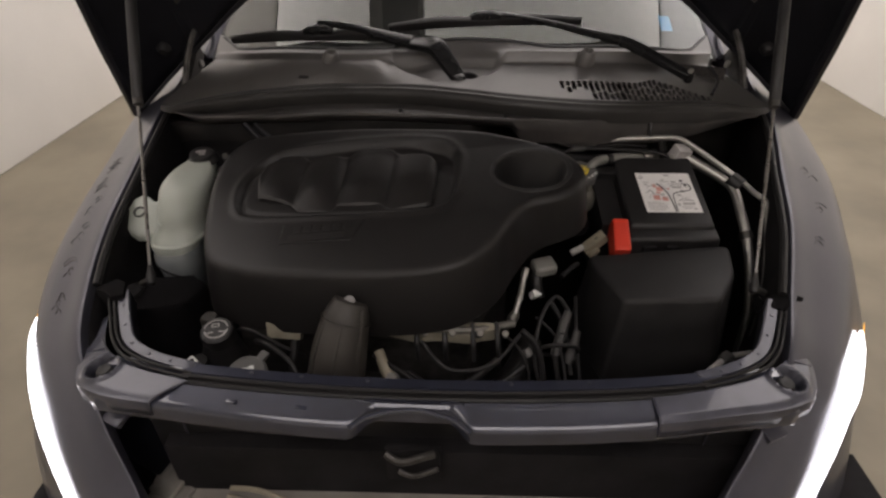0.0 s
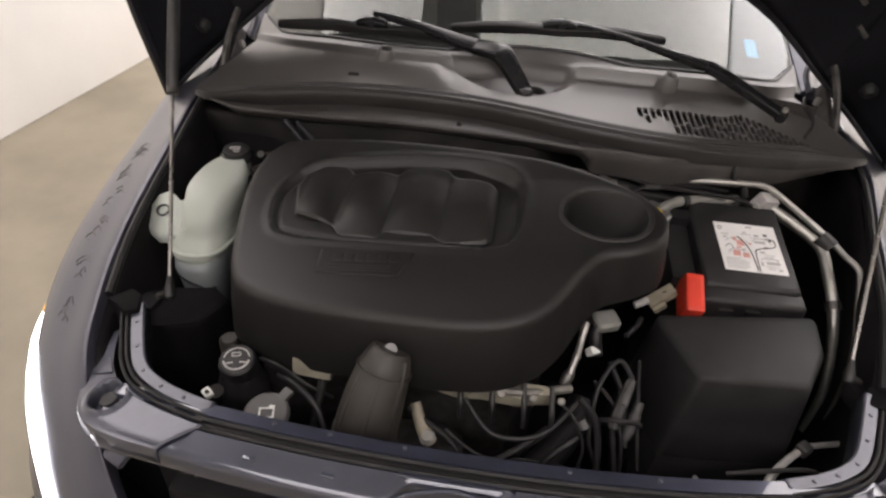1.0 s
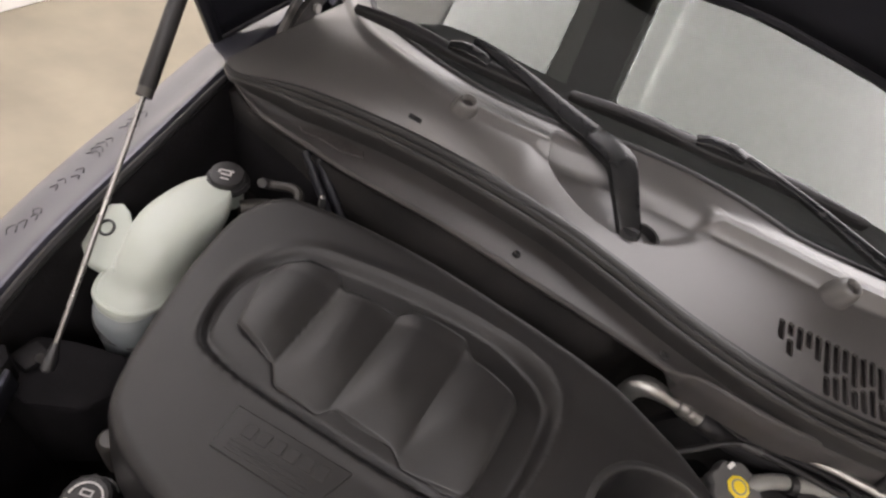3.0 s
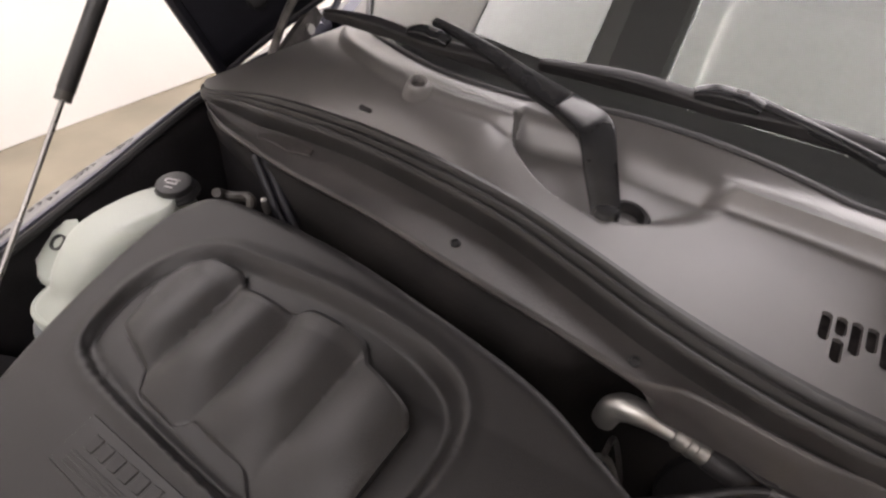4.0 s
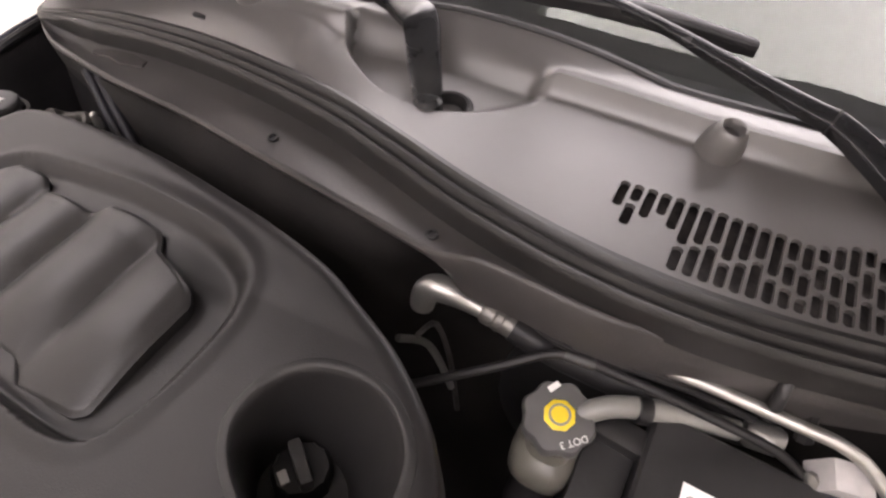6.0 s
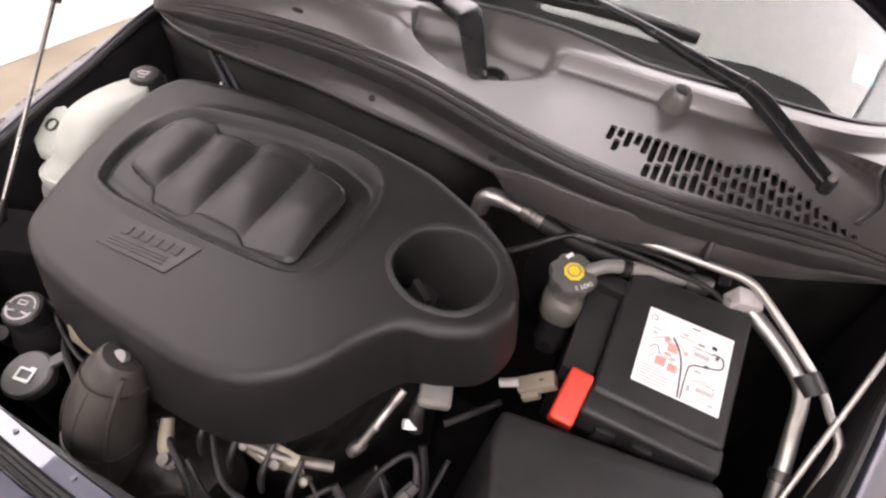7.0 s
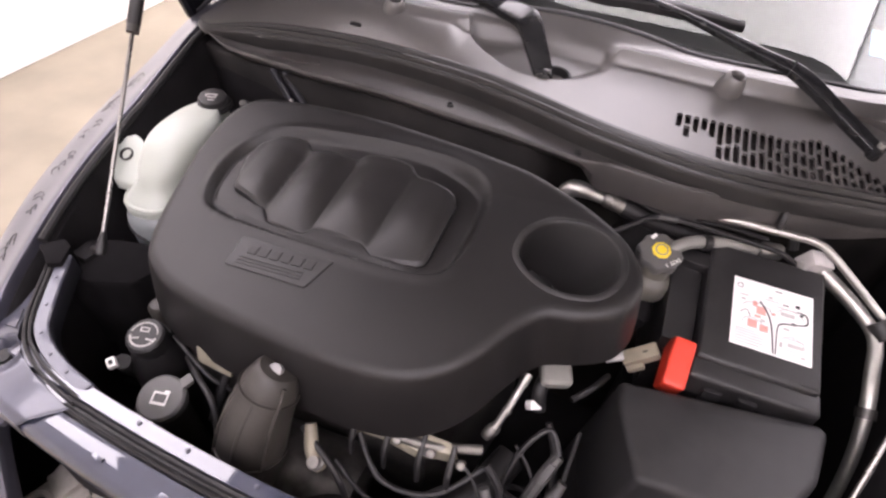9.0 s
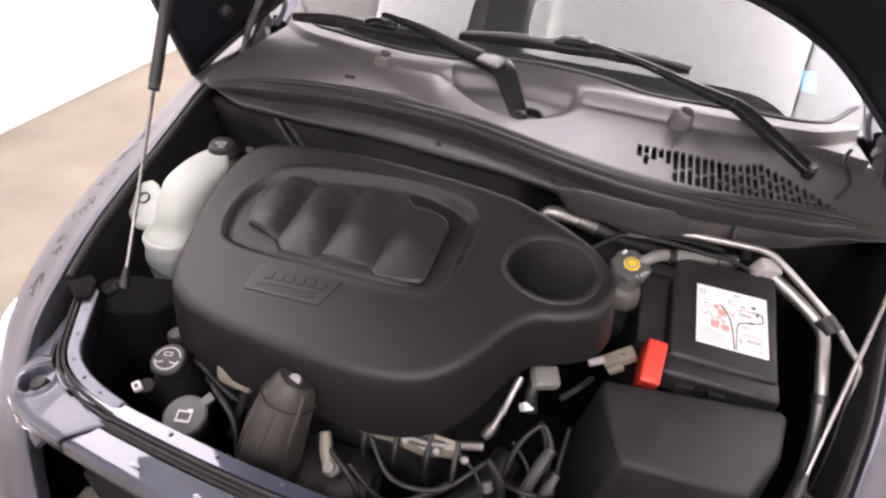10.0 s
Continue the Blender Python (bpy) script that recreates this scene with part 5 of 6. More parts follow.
part("ribbed_plug", tube([(0.166, -0.568, 0.822), (0.170, -0.560, 0.832), (0.171, -0.5585, 0.834), (0.176, -0.548, 0.846), (0.177, -0.546, 0.848), (0.181, -0.536, 0.860)], [0.006, 0.0085, 0.007, 0.0085, 0.007, 0.006], 10, smooth=False), M_GREYDARK, loom, "dark grey ribbed cable plug")
part("loom_tie", tube([(0.100, -0.575, 0.858), (0.106, -0.582, 0.850)], 0.0068, 10, smooth=False), M_GREYCAP, loom)
part("radiator_hose", tube([(0.00, -0.64, 0.72), (0.04, -0.61, 0.76), (0.09, -0.56, 0.79), (0.12, -0.50, 0.80)], 0.020, 14), M_RUBBER, loom)

# ---- air duct that rises from the front bar to the cover ----
air = group_of("intake_duct", (-0.17, -0.62, 0.74), "brownish black rubber intake duct with a raised seam", "air duct")
duct_line = [(-0.144, -0.576, 0.945), (-0.147, -0.581, 0.936), (-0.153, -0.592, 0.915), (-0.163, -0.610, 0.872), (-0.174, -0.626, 0.80), (-0.178, -0.630, 0.74)]
part("duct", tube(duct_line, [0.022, 0.028, 0.034, 0.039, 0.042, 0.042], 28, 8), M_DUCT, air)
for k, (a, b) in enumerate(((0.36, 0.0352), (0.74, 0.0426))):
    s = spline(duct_line, 8)
    i = int(a * (len(s) - 2))
    part("duct_ring", tube([s[i] - (s[i + 1] - s[i]) * 0.25, s[i] + (s[i + 1] - s[i]) * 0.25], b, 24, smooth=False), M_DUCT, air)
for ox, oy in ((0.012, -0.99), (-0.75, -0.66), (0.80, -0.60)):
    s, rr = spline(duct_line, 4)[4:], np.interp(np.linspace(0.2, 1, 17), np.linspace(0, 1, 6), [0.022, 0.028, 0.034, 0.039, 0.042, 0.042])
    part("duct_seam", tube([p + np.array((ox, oy * 0.94, 0.30)) * r * 0.985 for p, r in zip(s, rr)], 0.0028, 8, 2), M_DUCT, air)
part("duct_clip", lathe([(0.008, -0.006), (0.008, 0.002), (0.001, 0.003)], (-0.145, -0.582, 0.948), (0, -0.5, 0.85), 12), M_INK_GREY, air)

# ---- caps of the two front fillers ----
def disc_marks(parent, at, bars, mat, tilt):
    for x, y, w, h, a in bars:
        b = rounded_box((w, h, 0.0012), (x, y, 0), 0.0003, (0, 0, a), 1)
        b.transform(Matrix.Translation(at) @ tilt)
        part("printed_bar", b, mat, parent)


steer = group_of("power_steering_reservoir", (-0.352, -0.562, 0.60), "black fluid reservoir with a printed round cap", "fluid reservoir")
part("body", lathe([(0.03, 0.0), (0.034, 0.05), (0.034, 0.22), (0.026, 0.25), (0.024, 0.262)], (-0.352, -0.562, 0.60), seg=24), M_BLACK, steer)
sc = part("cap", lathe([(0.0235, -0.016), (0.0245, 0.0), (0.0235, 0.008), (0.0205, 0.0105), (0.001, 0.011)], (-0.350, -0.566, 0.870), (0.02, -0.2, 1), 32, 16, 0.02), M_BLACK, steer, "black ribbed cap with white print")
arc = [(0.0160 * math.cos(a), 0.0160 * math.sin(a), 0.0055, 0.0018, math.degrees(a) + 90) for a in np.linspace(0.3, 2.84, 8)]
arc += [(0.0160 * math.cos(a), 0.0160 * math.sin(a), 0.0062, 0.0024, math.degrees(a) + 90) for a in np.linspace(3.5, 5.9, 7)]
arc += [(-0.001, 0.009, 0.010, 0.0015, 0), (-0.001, 0.004, 0.010, 0.0015, 0), (-0.006, 0.0065, 0.0015, 0.006, 0), (0.004, 0.0065, 0.0015, 0.006, 0), (-0.009, -0.006, 0.010, 0.002, 10), (0.009, -0.006, 0.010, 0.002, -10)]
disc_marks(sc, Vector((-0.350, -0.5683, 0.8812)), arc, M_INK_PALE, pose(0, 0, 0, 11, 1, 15))
part("hose_clip", rounded_box((0.014, 0.011, 0.009), (-0.378, -0.604, 0.850), 0.003, (10, 15, -35)), M_WHITE, steer, "white plastic hose clip")
part("clip_hole", rounded_box((0.007, 0.0055, 0.0106), (-0.378, -0.604, 0.850), 0.001, (10, 15, -35), 1), M_INK, steer)
part("supply_hose", tube([(-0.372, -0.595, 0.845), (-0.385, -0.580, 0.80), (-0.392, -0.55, 0.74)], 0.010, 10), M_RUBBER, steer)
part("cover_post", tube([(-0.395, -0.50, 0.78), (-0.392, -0.505, 0.845), (-0.392, -0.505, 0.850)], [0.016, 0.015, 0.011], 14, smooth=False), M_DUCT, steer)

washer = group_of("washer_filler", (-0.298, -0.615, 0.62), "washer fluid filler neck with a grey cap", "fluid filler")
part("neck", tube([(-0.298, -0.60, 0.62), (-0.298, -0.608, 0.76), (-0.298, -0.614, 0.825)], [0.024, 0.022, 0.023], 16), M_BLACK, washer)
wc = part("cap", lathe([(0.027, -0.014), (0.029, -0.006), (0.029, 0.002), (0.026, 0.005), (0.001, 0.006)], (-0.298, -0.615, 0.838), (0.03, -0.25, 1), 30), M_GREYCAP, washer, "round grey cap with a white symbol")
disc_marks(wc, Vector((-0.296, -0.6185, 0.8452)), [(0, 0.0065, 0.019, 0.0022, 0), (0, -0.0065, 0.019, 0.0034, 0), (-0.0085, 0, 0.0022, 0.013, 0), (0.0085, 0, 0.0022, 0.013, 0), (0.006, 0.009, 0.007, 0.003, 0)], M_WHITE, pose(0, 0, 0, 14, 2, 12))
part("cap_tab", rounded_box((0.014, 0.018, 0.006), (-0.282, -0.588, 0.846), 0.002, (14, 0, -30)), M_GREYCAP, wc)

# ---- coolant tank ----
tank = group_of("coolant_tank", (-0.50, -0.33, 0.66), "milky white coolant tank with a black screw cap", "coolant tank")


def tank_ring(cx, cy, hx, hy, z, n=36):
    out = []
    for i in range(n):
        a = 2 * math.pi * i / n
        c, s = math.cos(a), math.sin(a)
        out.append((cx + hx * math.copysign(abs(c) ** 0.78, c), cy + hy * math.copysign(abs(s) ** 0.78, s), z))
    return out


TANK = [(-0.470, -0.400, 0.018, 0.022, 0.70), (-0.471, -0.398, 0.024, 0.030, 0.80), (-0.474, -0.392, 0.030, 0.038, 0.85), (-0.479, -0.380, 0.037, 0.048, 0.892),
        (-0.481, -0.368, 0.038, 0.052, 0.904), (-0.481, -0.358, 0.043, 0.062, 0.912), (-0.480, -0.346, 0.042, 0.066, 0.922), (-0.478, -0.332, 0.037, 0.064, 0.936), (-0.477, -0.320, 0.038, 0.067, 0.955),
        (-0.477, -0.306, 0.039, 0.066, 0.972), (-0.478, -0.296, 0.038, 0.061, 0.984), (-0.478, -0.286, 0.033, 0.052, 0.991), (-0.477, -0.272, 0.025, 0.040, 0.995)]
tank_line = spline(TANK, 3)
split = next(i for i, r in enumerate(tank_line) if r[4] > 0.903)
part("lower_tank", loft([tank_ring(*r) for r in tank_line[:split + 1]]), M_TANK_SHADED, tank, "lower half in a darker tone for the shade there")
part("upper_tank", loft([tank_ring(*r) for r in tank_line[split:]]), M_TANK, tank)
part("filler_neck", lathe([(0.020, -0.03), (0.020, 0.004)], (-0.474, -0.230, 0.990), (0.05, -0.1, 1), 24), M_TANK, tank)
tc = part("screw_cap", lathe([(0.0255, -0.014), (0.0275, -0.0125), (0.0275, -0.010), (0.0240, -0.009), (0.0245, -0.006), (0.0215, -0.0045), (0.0220, 0.0005), (0.0205, 0.0035), (0.017, 0.0045), (0.001, 0.0045)], (-0.474, -0.229, 1.002), (0.05, -0.1, 1), 32, 18, 0.015), M_BLACK, tank, "black screw cap with white marks")
disc_marks(tc, Vector((-0.4737, -0.2295, 1.0072)), [(0, 0.003, 0.016, 0.0025, 0), (0, -0.004, 0.013, 0.0025, 0), (0.005, 0.0, 0.0025, 0.008, 0), (-0.009, 0.0, 0.0025, 0.005, 0), (0.0, -0.011, 0.010, 0.0018, 0)], M_INK_PALE, pose(0, 0, 0, 6, 3, 25))
ear = part("mounting_ear", prism([(-0.495, -0.376), (-0.520, -0.384), (-0.546, -0.384), (-0.567, -0.372), (-0.572, -0.356), (-0.574, -0.340), (-0.568, -0.324), (-0.555, -0.316), (-0.541, -0.320), (-0.530, -0.328), (-0.512, -0.318), (-0.495, -0.310)], lambda x, y: 0.922 + 0.4 * (y + 0.35), lambda x, y: 0.947 + 0.62 * (y + 0.345), 0.007, 4), M_TANK, tank, "milky plastic ear with a bolt hole")
part("ear_bolt", lathe([(0.0105, -0.004), (0.0105, 0.0022), (0.0085, 0.0026), (0.0065, -0.003), (0.001, -0.003)], (-0.551, -0.347, 0.9463), (0, -0.50, 0.86), 16), M_INK, ear)
seam = tank_ring(-0.481, -0.352, 0.0430, 0.0640, 0.916, 48)
part("tank_seam", tube(seam + seam[:1], 0.0040, 8, 1), M_TANK, tank)
rib = tank_ring(-0.478, -0.326, 0.0375, 0.0655, 0.945, 48)
part("tank_rib", tube(rib[16:34], 0.0018, 6, 1), M_TANK, tank)
part("level_strap", tube([(-0.519, -0.388, 0.894), (-0.503, -0.420, 0.886), (-0.476, -0.430, 0.874), (-0.448, -0.418, 0.862)], 0.0022, 6), M_RUBBER, tank)
part("tank_hose", tube([(-0.448, -0.235, 0.965), (-0.425, -0.212, 0.966), (-0.405, -0.195, 0.950), (-0.395, -0.20, 0.90)], 0.011, 12), M_DUCT, tank, "brown-black coolant hose")
part("hose_loop", tube([(-0.424 + 0.028 * math.cos(a), -0.186 + 0.014 * math.sin(a), 0.976 + 0.006 * math.sin(2 * a)) for a in np.linspace(-1.2, 3.6, 12)], 0.0065, 8, 3), M_DUCT, tank, "brown-black hose loop behind the cap")
part("hose_nipple", lathe([(0.006, -0.02), (0.006, 0.0), (0.009, 0.002), (0.009, 0.006), (0.004, 0.012), (0.001, 0.013)], (-0.405, -0.222, 0.985), (0.2, -0.2, 1), 10), M_ALU, tank)
part("strut_tower", prism([(-0.57, -0.56), (-0.40, -0.54), (-0.40, -0.17), (-0.58, -0.15)], 0.46, 0.66, 0.02), M_BLACK_MATT, car, "black bracket under the tank")
part("tower_shield", prism([(-0.535, -0.535), (-0.450, -0.515), (-0.440, -0.460), (-0.540, -0.455)], 0.655, 0.800, 0.04, 4), M_NEAR_BLACK, car)

# ---- brake fluid reservoir ----
brake = group_of("brake_fluid_reservoir", (0.222, -0.245, 0.86), "brake fluid reservoir with a scalloped grey cap", "fluid reservoir")
part("body", loft([tank_ring(0.224, -0.246, hx, hy, z, 28) for hx, hy, z in ((0.024, 0.026, 0.912), (0.027, 0.029, 0.918), (0.0275, 0.030, 0.938), (0.024, 0.026, 0.944), (0.019, 0.020, 0.948), (0.019, 0.020, 0.962))]), M_RESERVOIR, brake, "yellowed clear plastic reservoir")
part("master_cylinder", tube([(0.225, -0.13, 0.885), (0.225, -0.27, 0.880), (0.225, -0.285, 0.879)], [0.020, 0.020, 0.012], 16, smooth=False), M_BLACK_MATT, brake)
part("neck", lathe([(0.019, -0.03), (0.020, 0.0)], (0.222, -0.243, 0.972), (0.0, -0.25, 1), 24), M_RESERVOIR, brake)
part("side_arm", tube([(0.236, -0.230, 0.976), (0.258, -0.216, 0.988), (0.300, -0.196, 0.986), (0.346, -0.180, 0.981)], [0.0085, 0.0088, 0.0088, 0.008], 14), M_RESERVOIR_ARM, brake, "grey plastic filler arm")
part("arm_band", tube([(0.272, -0.2105, 0.9885), (0.281, -0.2065, 0.9875)], 0.0108, 14, smooth=False), M_BLACK, brake)
bq = Vector((0.0, -0.28, 1)).normalized()
bcap_at = Vector((0.223, -0.2405, 0.975))
bc = part("cap", lathe([(0.027, -0.014), (0.0285, -0.006), (0.0285, 0.001), (0.0265, 0.005), (0.017, 0.006), (0.001, 0.0065)], tuple(bcap_at), tuple(bq), 64, 8, 0.055), M_GREYCAP, brake, "grey scalloped cap")
part("yellow_disc", lathe([(0.0125, 0.004), (0.0125, 0.0078), (0.0115, 0.0084), (0.001, 0.0084)], tuple(bcap_at), tuple(bq), 8), M_YELLOW, bc, "yellow octagonal warning disc")
part("disc_ring", lathe([(0.0085, 0.0082), (0.0085, 0.0092), (0.0068, 0.0092), (0.0068, 0.0082)], tuple(bcap_at), tuple(bq), 24), M_INK_GREY, bc)
part("disc_button", lathe([(0.0066, 0.0082), (0.0066, 0.0094), (0.001, 0.0096)], tuple(bcap_at), tuple(bq), 20), M_YELLOW, bc)
cap_turn = Matrix.Translation(bcap_at) @ pose(0, 0, 0, 15.6, 0, 0)
b = rounded_box((0.010, 0.005, 0.001), (0.0, 0.0225, 0.0072), 0.0003, (0, 0, 28), 1)
b.transform(cap_turn @ pose(0, 0, 0, 0, 0, 34))
part("cap_symbol", b, M_WHITE, bc)
txt = bpy.data.curves.new("cap_text", "FONT")
txt.body, txt.size, txt.align_x, txt.align_y, txt.extrude = "DOT 3", 0.0075, "CENTER", "CENTER", 0.0003
txt.materials.append(M_WHITE)
word = new("cap_text", txt)
word.parent = bc
word.matrix_basis = cap_turn @ pose(0, 0, 0, 0, 0, 44) @ pose(0.003, -0.0215, 0.0068, 0, 0, 180)

# ---- battery ----
battery = group_of("battery", (0.365, -0.29, 0.70), "black covered car battery with a white instruction label", "battery")


def bat_z(x, y):
    return 0.9745 + 0.36 * (y + 0.24)


part("case", prism([(0.292, -0.368), (0.436, -0.368), (0.430, -0.205), (0.288, -0.205)], 0.70, lambda x, y: bat_z(x, y) - 0.022, 0.006), M_BLACK, battery, "black battery case")
lid = part("cover_lid", prism([(0.292, -0.354), (0.434, -0.354), (0.427, -0.200), (0.286, -0.200)], lambda x, y: bat_z(x, y) - 0.03, bat_z, 0.008, 3), M_BLACK, battery, "black plastic lid")
part("lid_front_lip", prism([(0.288, -0.376), (0.438, -0.376), (0.437, -0.348), (0.290, -0.348)], 0.885, lambda x, y: 0.921 + 0.30 * (y + 0.376), 0.007, 3), M_BLACK, lid)
part("lid_catch", rounded_box((0.022, 0.008, 0.012), (0.362, -0.378, 0.903), 0.003), M_BLACK, lid)
part("terminal_ledge", prism([(0.252, -0.330), (0.290, -0.330), (0.286, -0.205), (0.246, -0.205)], 0.80, lambda x, y: bat_z(x, y) - 0.022, 0.005), M_BLACK, battery)
part("terminal_clip", rounded_box((0.045, 0.022, 0.020), (0.268, -0.222, 0.965), 0.006, (15, 0, -4)), M_BLACK, battery)
red = part("terminal_cover", rounded_box((0.029, 0.066, 0.046), (0.276, -0.358, 0.906), 0.007, (27, 0, -3), 4, 0.94), M_RED, battery, "bright red terminal cover")


def label_at(u, v, dz):
    """A place on the label: u across and v down, both 0 to 1."""
    x = 0.319 + u * 0.095 + v * 0.006
    y = -0.2400 - v * 0.0860
    return (x, y, bat_z(x, y) + dz)


def label_patch(u0, v0, u1, v1, dz, mat, parent, name, label=""):
    p = [label_at(u, v, dz) for u, v in ((u0, v0), (u1, v0), (u1, v1), (u0, v1))]
    return part(name, (p, [(0, 1, 2, 3)]), mat, parent, label, smooth=False)


lab = part("instruction_label", (
    [label_at(u, v, h) for h in (0.0002, 0.0008) for u, v in ((0, 0), (1, 0), (1, 1), (0, 1))],
    [(0, 1, 2, 3), (4, 5, 6, 7), (0, 1, 5, 4), (1, 2, 6, 5), (2, 3, 7, 6), (3, 0, 4, 7)]), M_LABEL, battery, "white label with jump-start drawings", smooth=False)
rnd = random.Random(4)
for u0, v0, u1, v1, m in (
    (0.52, 0.05, 0.62, 0.075, M_INK_GREY), (0.05, 0.82, 0.42, 0.835, M_INK_PALE), (0.05, 0.86, 0.40, 0.875, M_INK_PALE), (0.05, 0.90, 0.42, 0.915, M_INK_PALE), (0.05, 0.94, 0.36, 0.955, M_INK_PALE),
    (0.30, 0.36, 0.42, 0.48, M_INK_RED), (0.20, 0.58, 0.32, 0.70, M_INK_RED), (0.35, 0.62, 0.46, 0.72, M_INK_RED), (0.25, 0.30, 0.31, 0.38, M_INK_RED),
    (0.40, 0.22, 0.58, 0.235, M_INK_PALE), (0.55, 0.28, 0.82, 0.295, M_INK_PALE), (0.60, 0.34, 0.78, 0.40, M_INK_PALE), (0.66, 0.70, 0.92, 0.715, M_INK_PALE),
    (0.70, 0.76, 0.90, 0.82, M_INK_PALE), (0.66, 0.86, 0.88, 0.875, M_INK_PALE), (0.08, 0.24, 0.20, 0.26, M_INK_PALE), (0.78, 0.18, 0.84, 0.23, M_INK)):
    label_patch(u0, v0, u1, v1, 0.0011, m, lab, "printed_bar")


def ink_line(uv, width, mat):
    part("printed_line", tube([label_at(u, v, 0.0009) for u, v in uv], width, 5, 5), mat, lab)


for u0, v0, u1, v1, m in (
    (0.10, 0.30, 0.16, 0.33, M_INK_PALE), (0.44, 0.17, 0.50, 0.20, M_INK_PALE), (0.62, 0.22, 0.70, 0.25, M_INK_GREY), (0.28, 0.50, 0.36, 0.54, M_INK_RED), (0.36, 0.54, 0.42, 0.58, M_INK_PALE),
    (0.64, 0.56, 0.72, 0.60, M_INK_PALE), (0.70, 0.62, 0.88, 0.63, M_INK_PALE), (0.70, 0.655, 0.84, 0.665, M_INK_PALE), (0.60, 0.78, 0.64, 0.86, M_INK_PALE), (0.86, 0.90, 0.92, 0.94, M_INK_PALE),
    (0.05, 0.75, 0.30, 0.765, M_INK_PALE), (0.05, 0.785, 0.36, 0.80, M_INK_PALE), (0.70, 0.905, 0.82, 0.92, M_INK_PALE), (0.84, 0.30, 0.88, 0.34, M_INK), (0.50, 0.40, 0.54, 0.44, M_INK_RED)):
    label_patch(u0, v0, u1, v1, 0.0013, m, lab, "printed_bar")
ink_line([(0.12, 0.40), (0.20, 0.34), (0.36, 0.32), (0.46, 0.36), (0.50, 0.44)], 0.0004, M_INK_GREY)
ink_line([(0.56, 0.36), (0.64, 0.30), (0.78, 0.30), (0.90, 0.38)], 0.0004, M_INK_GREY)
ink_line([(0.12, 0.66), (0.20, 0.56), (0.36, 0.58), (0.44, 0.68)], 0.0004, M_INK_GREY)
ink_line([(0.62, 0.74), (0.70, 0.68), (0.86, 0.70), (0.92, 0.80)], 0.0004, M_INK_GREY)
ink_line([(0.34, 0.28), (0.44, 0.42), (0.50, 0.62), (0.53, 0.98)], 0.0010, M_INK)
ink_line([(0.56, 0.98), (0.57, 0.62), (0.62, 0.52), (0.80, 0.48)], 0.0009, M_INK)
ink_line([(0.80, 0.28), (0.92, 0.30), (0.93, 0.42), (0.82, 0.47), (0.74, 0.46)], 0.0010, M_INK)
ink_line([(0.10, 0.52), (0.18, 0.46), (0.24, 0.56)], 0.0007, M_INK_GREY)
ink_line([(0.05 + 0.035 * math.cos(a) + 0.03, 0.12 + 0.035 * math.sin(a)) for a in np.linspace(0, 2 * math.pi, 12)], 0.0006, M_INK_GREY)

# ---- air filter box before the battery ----
box = group_of("fuse_box", (0.33, -0.46, 0.66), "black plastic box with a sloped lid, before the battery", "fuse box")
TOP_OUT = [(0.214, -0.412), (0.215, -0.440), (0.246, -0.528), (0.388, -0.520), (0.432, -0.455), (0.450, -0.385), (0.440, -0.378)]
bot = [(0.188, -0.400), (0.190, -0.450), (0.215, -0.560), (0.410, -0.550), (0.458, -0.465), (0.468, -0.385), (0.455, -0.372)]


def box_slice(k0, k1, grow, bevel):
    """The box between two of its heights, k running from foot (0) to top (1)."""
    mid = np.array((0.33, -0.46))
    rings = []
    for k in (k0, k1):
        ring = []
        for p, q in zip(bot, TOP_OUT):
            x, y = np.array(p) + (np.array(q) - np.array(p)) * k
            d = np.array((x, y)) - mid
            x, y = np.array((x, y)) + d / np.linalg.norm(d) * grow
            ring.append((x, y, 0.66 + (0.252 + 0.01 * (y + 0.5)) * k))
        rings.append(ring)
    bm = bmesh.new()
    a, c = ([bm.verts.new(p) for p in r] for r in rings)
    bm.faces.new(a)
    bm.faces.new(c)
    for i in range(len(a)):
        bm.faces.new((a[i], a[(i + 1) % len(a)], c[(i + 1) % len(a)], c[i]))
    bmesh.ops.recalc_face_normals(bm, faces=bm.faces)
    bmesh.ops.bevel(bm, geom=bm.edges[:], offset=bevel, segments=3, profile=0.55, affect="EDGES")
    return bm


part("housing", box_slice(0.0, 0.42, -0.002, 0.004), M_BLACK_SOFT, box)
box_lid = part("lid", box_slice(0.40, 1.0, 0.0, 0.0085), M_BLACK_SOFT, box, "deep black lid with sloped sides")
part("lid_clip", rounded_box((0.022, 0.006, 0.024), (0.322, -0.379, 0.896), 0.002, (0, 0, 4)), M_BLACK, box_lid)
part("box_tray", prism([(0.20, -0.56), (0.45, -0.56), (0.46, -0.20), (0.26, -0.20)], 0.56, 0.70, 0.01), M_BLACK_MATT, car, "black tray under battery and box")

# ---- pipes and hoses at the firewall and beside the battery ----
pipes = group_of("air_conditioning_pipes", (0.49, -0.30, 0.80), "bare aluminium air-conditioning pipes with a joint block", "pipes")
part("thin_pipe", tube([(0.270, -0.186, 1.014), (0.300, -0.184, 1.017), (0.368, -0.186, 1.021), (0.402, -0.186, 1.020), (0.430, -0.192, 1.008), (0.500, -0.228, 0.968), (0.520, -0.246, 0.956), (0.528, -0.264, 0.951), (0.538, -0.284, 0.947), (0.541, -0.298, 0.938), (0.533, -0.335, 0.912), (0.516, -0.392, 0.882), (0.510, -0.424, 0.832), (0.508, -0.440, 0.76)], 0.0050, 12), M_ALU, pipes)
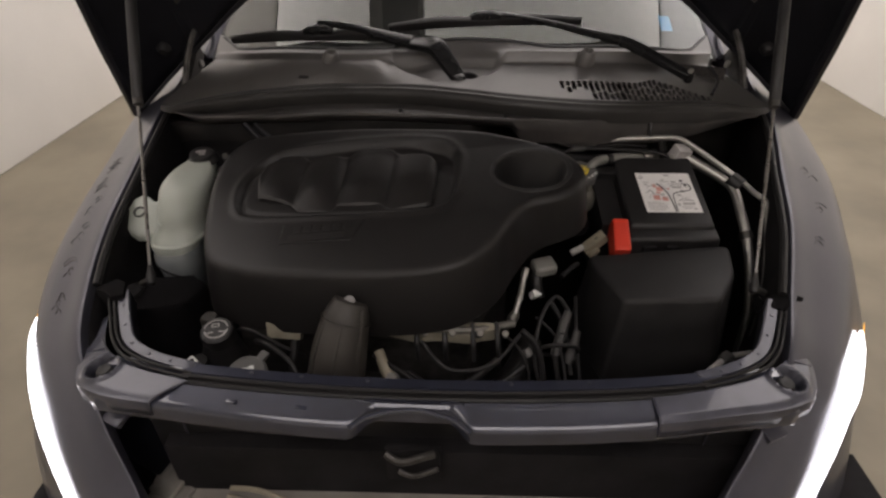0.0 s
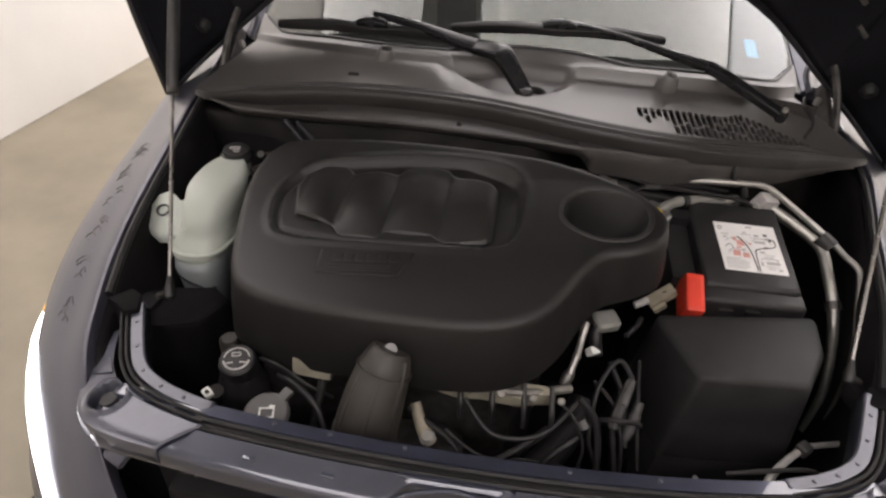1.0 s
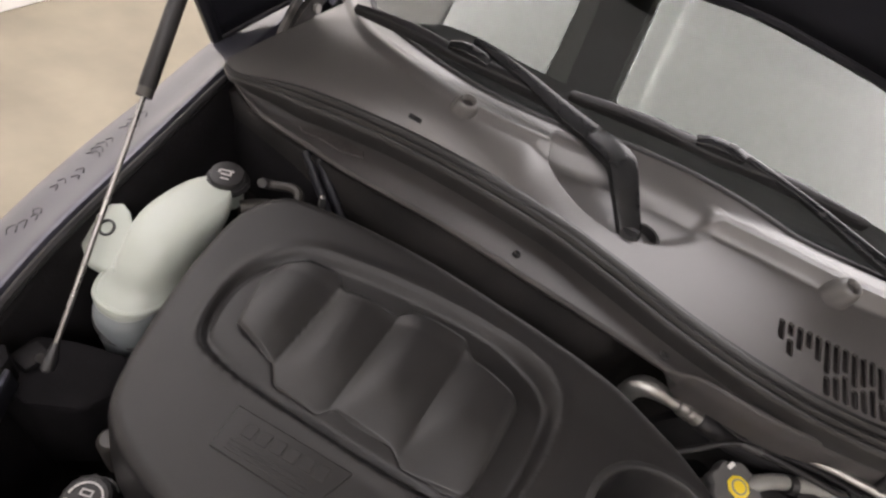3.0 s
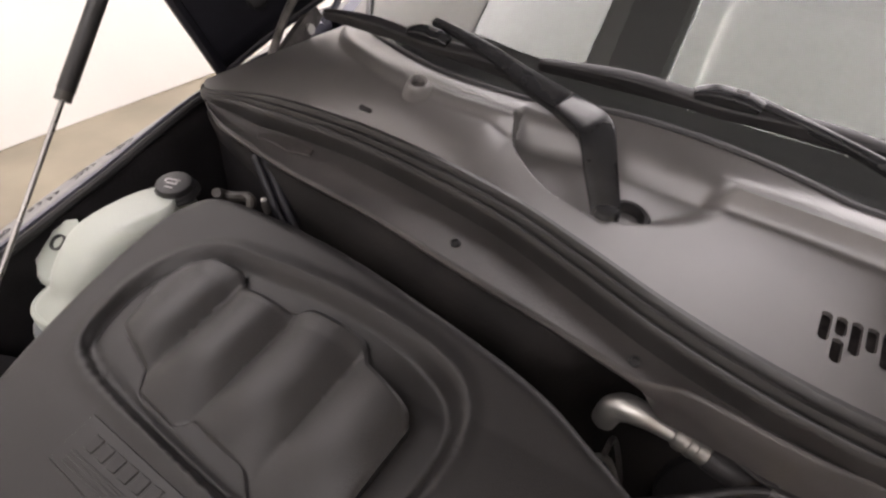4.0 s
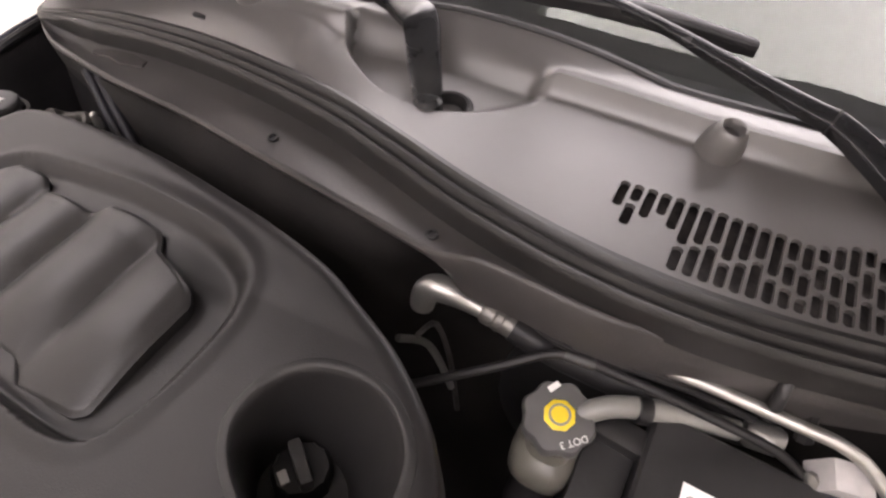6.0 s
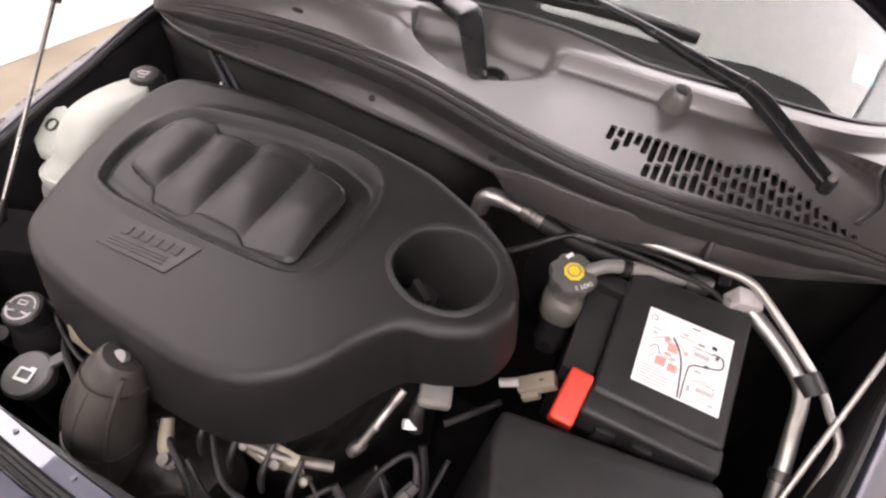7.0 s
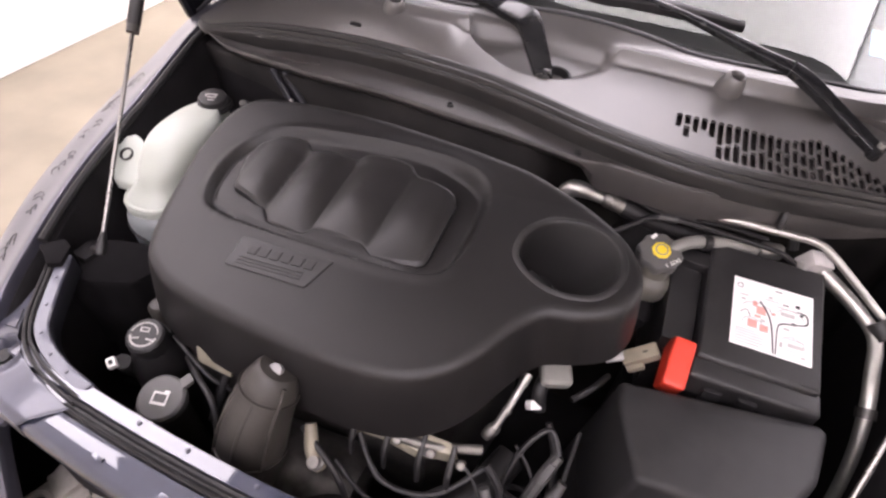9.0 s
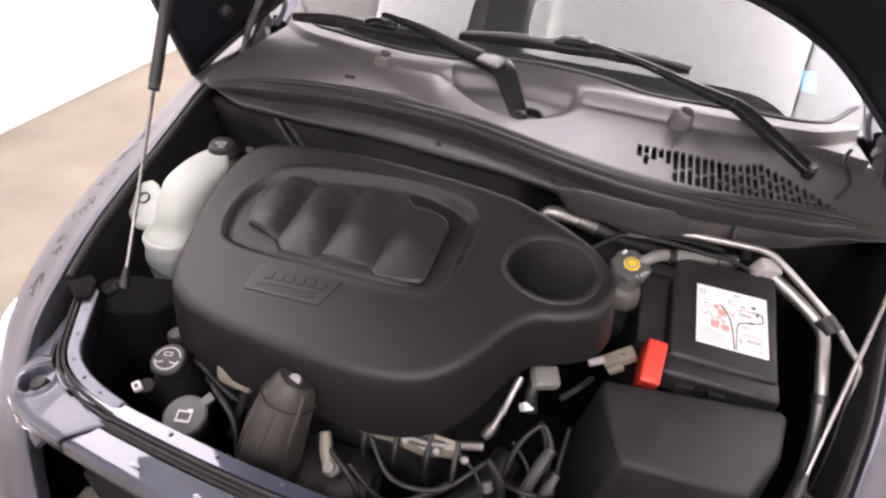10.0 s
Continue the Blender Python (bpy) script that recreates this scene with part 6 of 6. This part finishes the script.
part("wide_pipe", tube([(0.420, -0.190, 0.986), (0.462, -0.210, 0.968), (0.494, -0.234, 0.953), (0.502, -0.256, 0.943), (0.503, -0.285, 0.926), (0.506, -0.324, 0.898), (0.512, -0.362, 0.845), (0.514, -0.395, 0.78), (0.512, -0.41, 0.70)], [0.0092, 0.0092, 0.0090, 0.0086, 0.0086, 0.0086, 0.0078, 0.0072, 0.0070], 14), M_ALU, pipes)
part("joint_block", rounded_box((0.030, 0.022, 0.030), (0.411, -0.191, 0.992), 0.0025, (20, 10, 20)), M_INK_PALE, pipes, "pale joint block")
part("joint_bolt", lathe([(0.006, 0), (0.006, 0.005), (0.001, 0.006)], (0.397, -0.197, 0.988), (-0.6, -0.8, 0.2), 8), M_ALU, pipes)
part("pipe_band", tube([(0.497, -0.230, 0.961), (0.512, -0.246, 0.952)], 0.0150, 12, smooth=False), M_BLACK, pipes)
part("pipe_collar", tube([(0.5055, -0.320, 0.901), (0.5065, -0.330, 0.893)], 0.0115, 12, smooth=False), M_STEEL_DARK, pipes)
part("pipe_hook", tube([(0.384, -0.150, 1.030), (0.384, -0.156, 1.008), (0.390, -0.164, 0.985)], 0.007, 8), M_BLACK, pipes)

hoses = group_of("heater_hoses", (0.18, -0.19, 0.92), "hose and metal joint along the firewall", "hose")
part("metal_elbow", tube([(0.079, -0.206, 0.984), (0.082, -0.206, 1.002), (0.091, -0.205, 1.011), (0.104, -0.203, 1.011), (0.118, -0.201, 1.007), (0.136, -0.199, 1.003)], [0.0110, 0.0120, 0.0122, 0.0110, 0.0085, 0.0070], 16), M_ALU, hoses, "pale cast metal elbow")
part("metal_joint", tube([(0.132, -0.2000, 1.006), (0.136, -0.1995, 1.005), (0.142, -0.199, 1.003), (0.144, -0.1985, 1.002), (0.150, -0.198, 1.000), (0.152, -0.198, 0.9995), (0.160, -0.197, 0.998), (0.163, -0.197, 0.997)], [0.008, 0.0112, 0.0112, 0.0098, 0.0112, 0.0098, 0.0112, 0.009], 14, smooth=False), M_CAST, hoses)
part("rubber_hose", tube([(0.161, -0.197, 0.998), (0.185, -0.196, 0.992), (0.215, -0.190, 0.982), (0.270, -0.180, 0.972), (0.340, -0.172, 0.972), (0.352, -0.171, 0.974)], 0.0125, 14), M_RUBBER, hoses)
part("loom_tube", tube([(0.10, -0.270, 0.955), (0.160, -0.235, 0.985), (0.205, -0.208, 1.006), (0.250, -0.202, 1.006), (0.320, -0.196, 1.000), (0.372, -0.194, 0.994), (0.405, -0.200, 0.978)], 0.0038, 10), M_RUBBER, hoses, "black corrugated cable tube")
part("thin_cable", tube([(0.165, -0.200, 1.022), (0.200, -0.204, 1.012), (0.240, -0.196, 1.008), (0.300, -0.186, 1.006), (0.350, -0.182, 1.002)], 0.0028, 8), M_RUBBER, hoses)
part("loom_tape", tube([(0.208, -0.2065, 1.006), (0.232, -0.2035, 1.0065)], 0.0050, 10, smooth=False), M_GREYDARK, hoses)
part("grey_clip", rounded_box((0.045, 0.012, 0.008), (0.232, -0.194, 1.012), 0.003, (10, 4, 10)), M_GREYDARK, hoses)
part("silver_sleeve", tube([(0.350, -0.176, 0.979), (0.354, -0.1755, 0.979), (0.374, -0.173, 0.980), (0.378, -0.173, 0.980)], [0.009, 0.0115, 0.0115, 0.009], 12, smooth=False), M_ALU, hoses)
part("brake_line", tube([(0.092, -0.235, 0.98), (0.094, -0.205, 0.965), (0.110, -0.200, 0.92), (0.13, -0.21, 0.86)], 0.0026, 8), M_STEEL_DARK, hoses)
part("brake_line", tube([(0.082, -0.250, 0.985), (0.098, -0.222, 0.955), (0.122, -0.215, 0.90)], 0.0034, 8), M_ALU, hoses)
part("booster", lathe([(0.02, -0.08), (0.10, -0.07), (0.11, -0.02), (0.10, 0.02), (0.04, 0.05), (0.03, 0.09)], (0.25, -0.13, 0.86), (0, -1, 0.1), 28), M_BLACK, hoses, "black brake booster drum")

# small cable at the front corner beside the box
lead = group_of("sensor_lead", (0.40, -0.58, 0.74), "pale sensor lead with a clip", "cable")
part("lead", tube([(0.342, -0.606, 0.762), (0.352, -0.590, 0.785), (0.376, -0.563, 0.799), (0.420, -0.530, 0.803), (0.445, -0.520, 0.801), (0.482, -0.512, 0.802)], [0.0055, 0.0055, 0.005, 0.0042, 0.0042, 0.0042], 8), M_INK_PALE, lead)
part("lead_clip", rounded_box((0.020, 0.017, 0.017), (0.418, -0.532, 0.804), 0.006, (0, 0, 35), 3), M_GREYDARK, lead)
part("bay_cable", tube([(0.300, -0.585, 0.800), (0.350, -0.588, 0.824), (0.395, -0.580, 0.822), (0.430, -0.570, 0.800), (0.446, -0.560, 0.770)], 0.0032, 8), M_GREYDARK, lead)
part("support_post", tube([(0.235, -0.625, 0.70), (0.235, -0.628, 0.845)], 0.0035, 10, smooth=False), M_GREYCAP, lead)
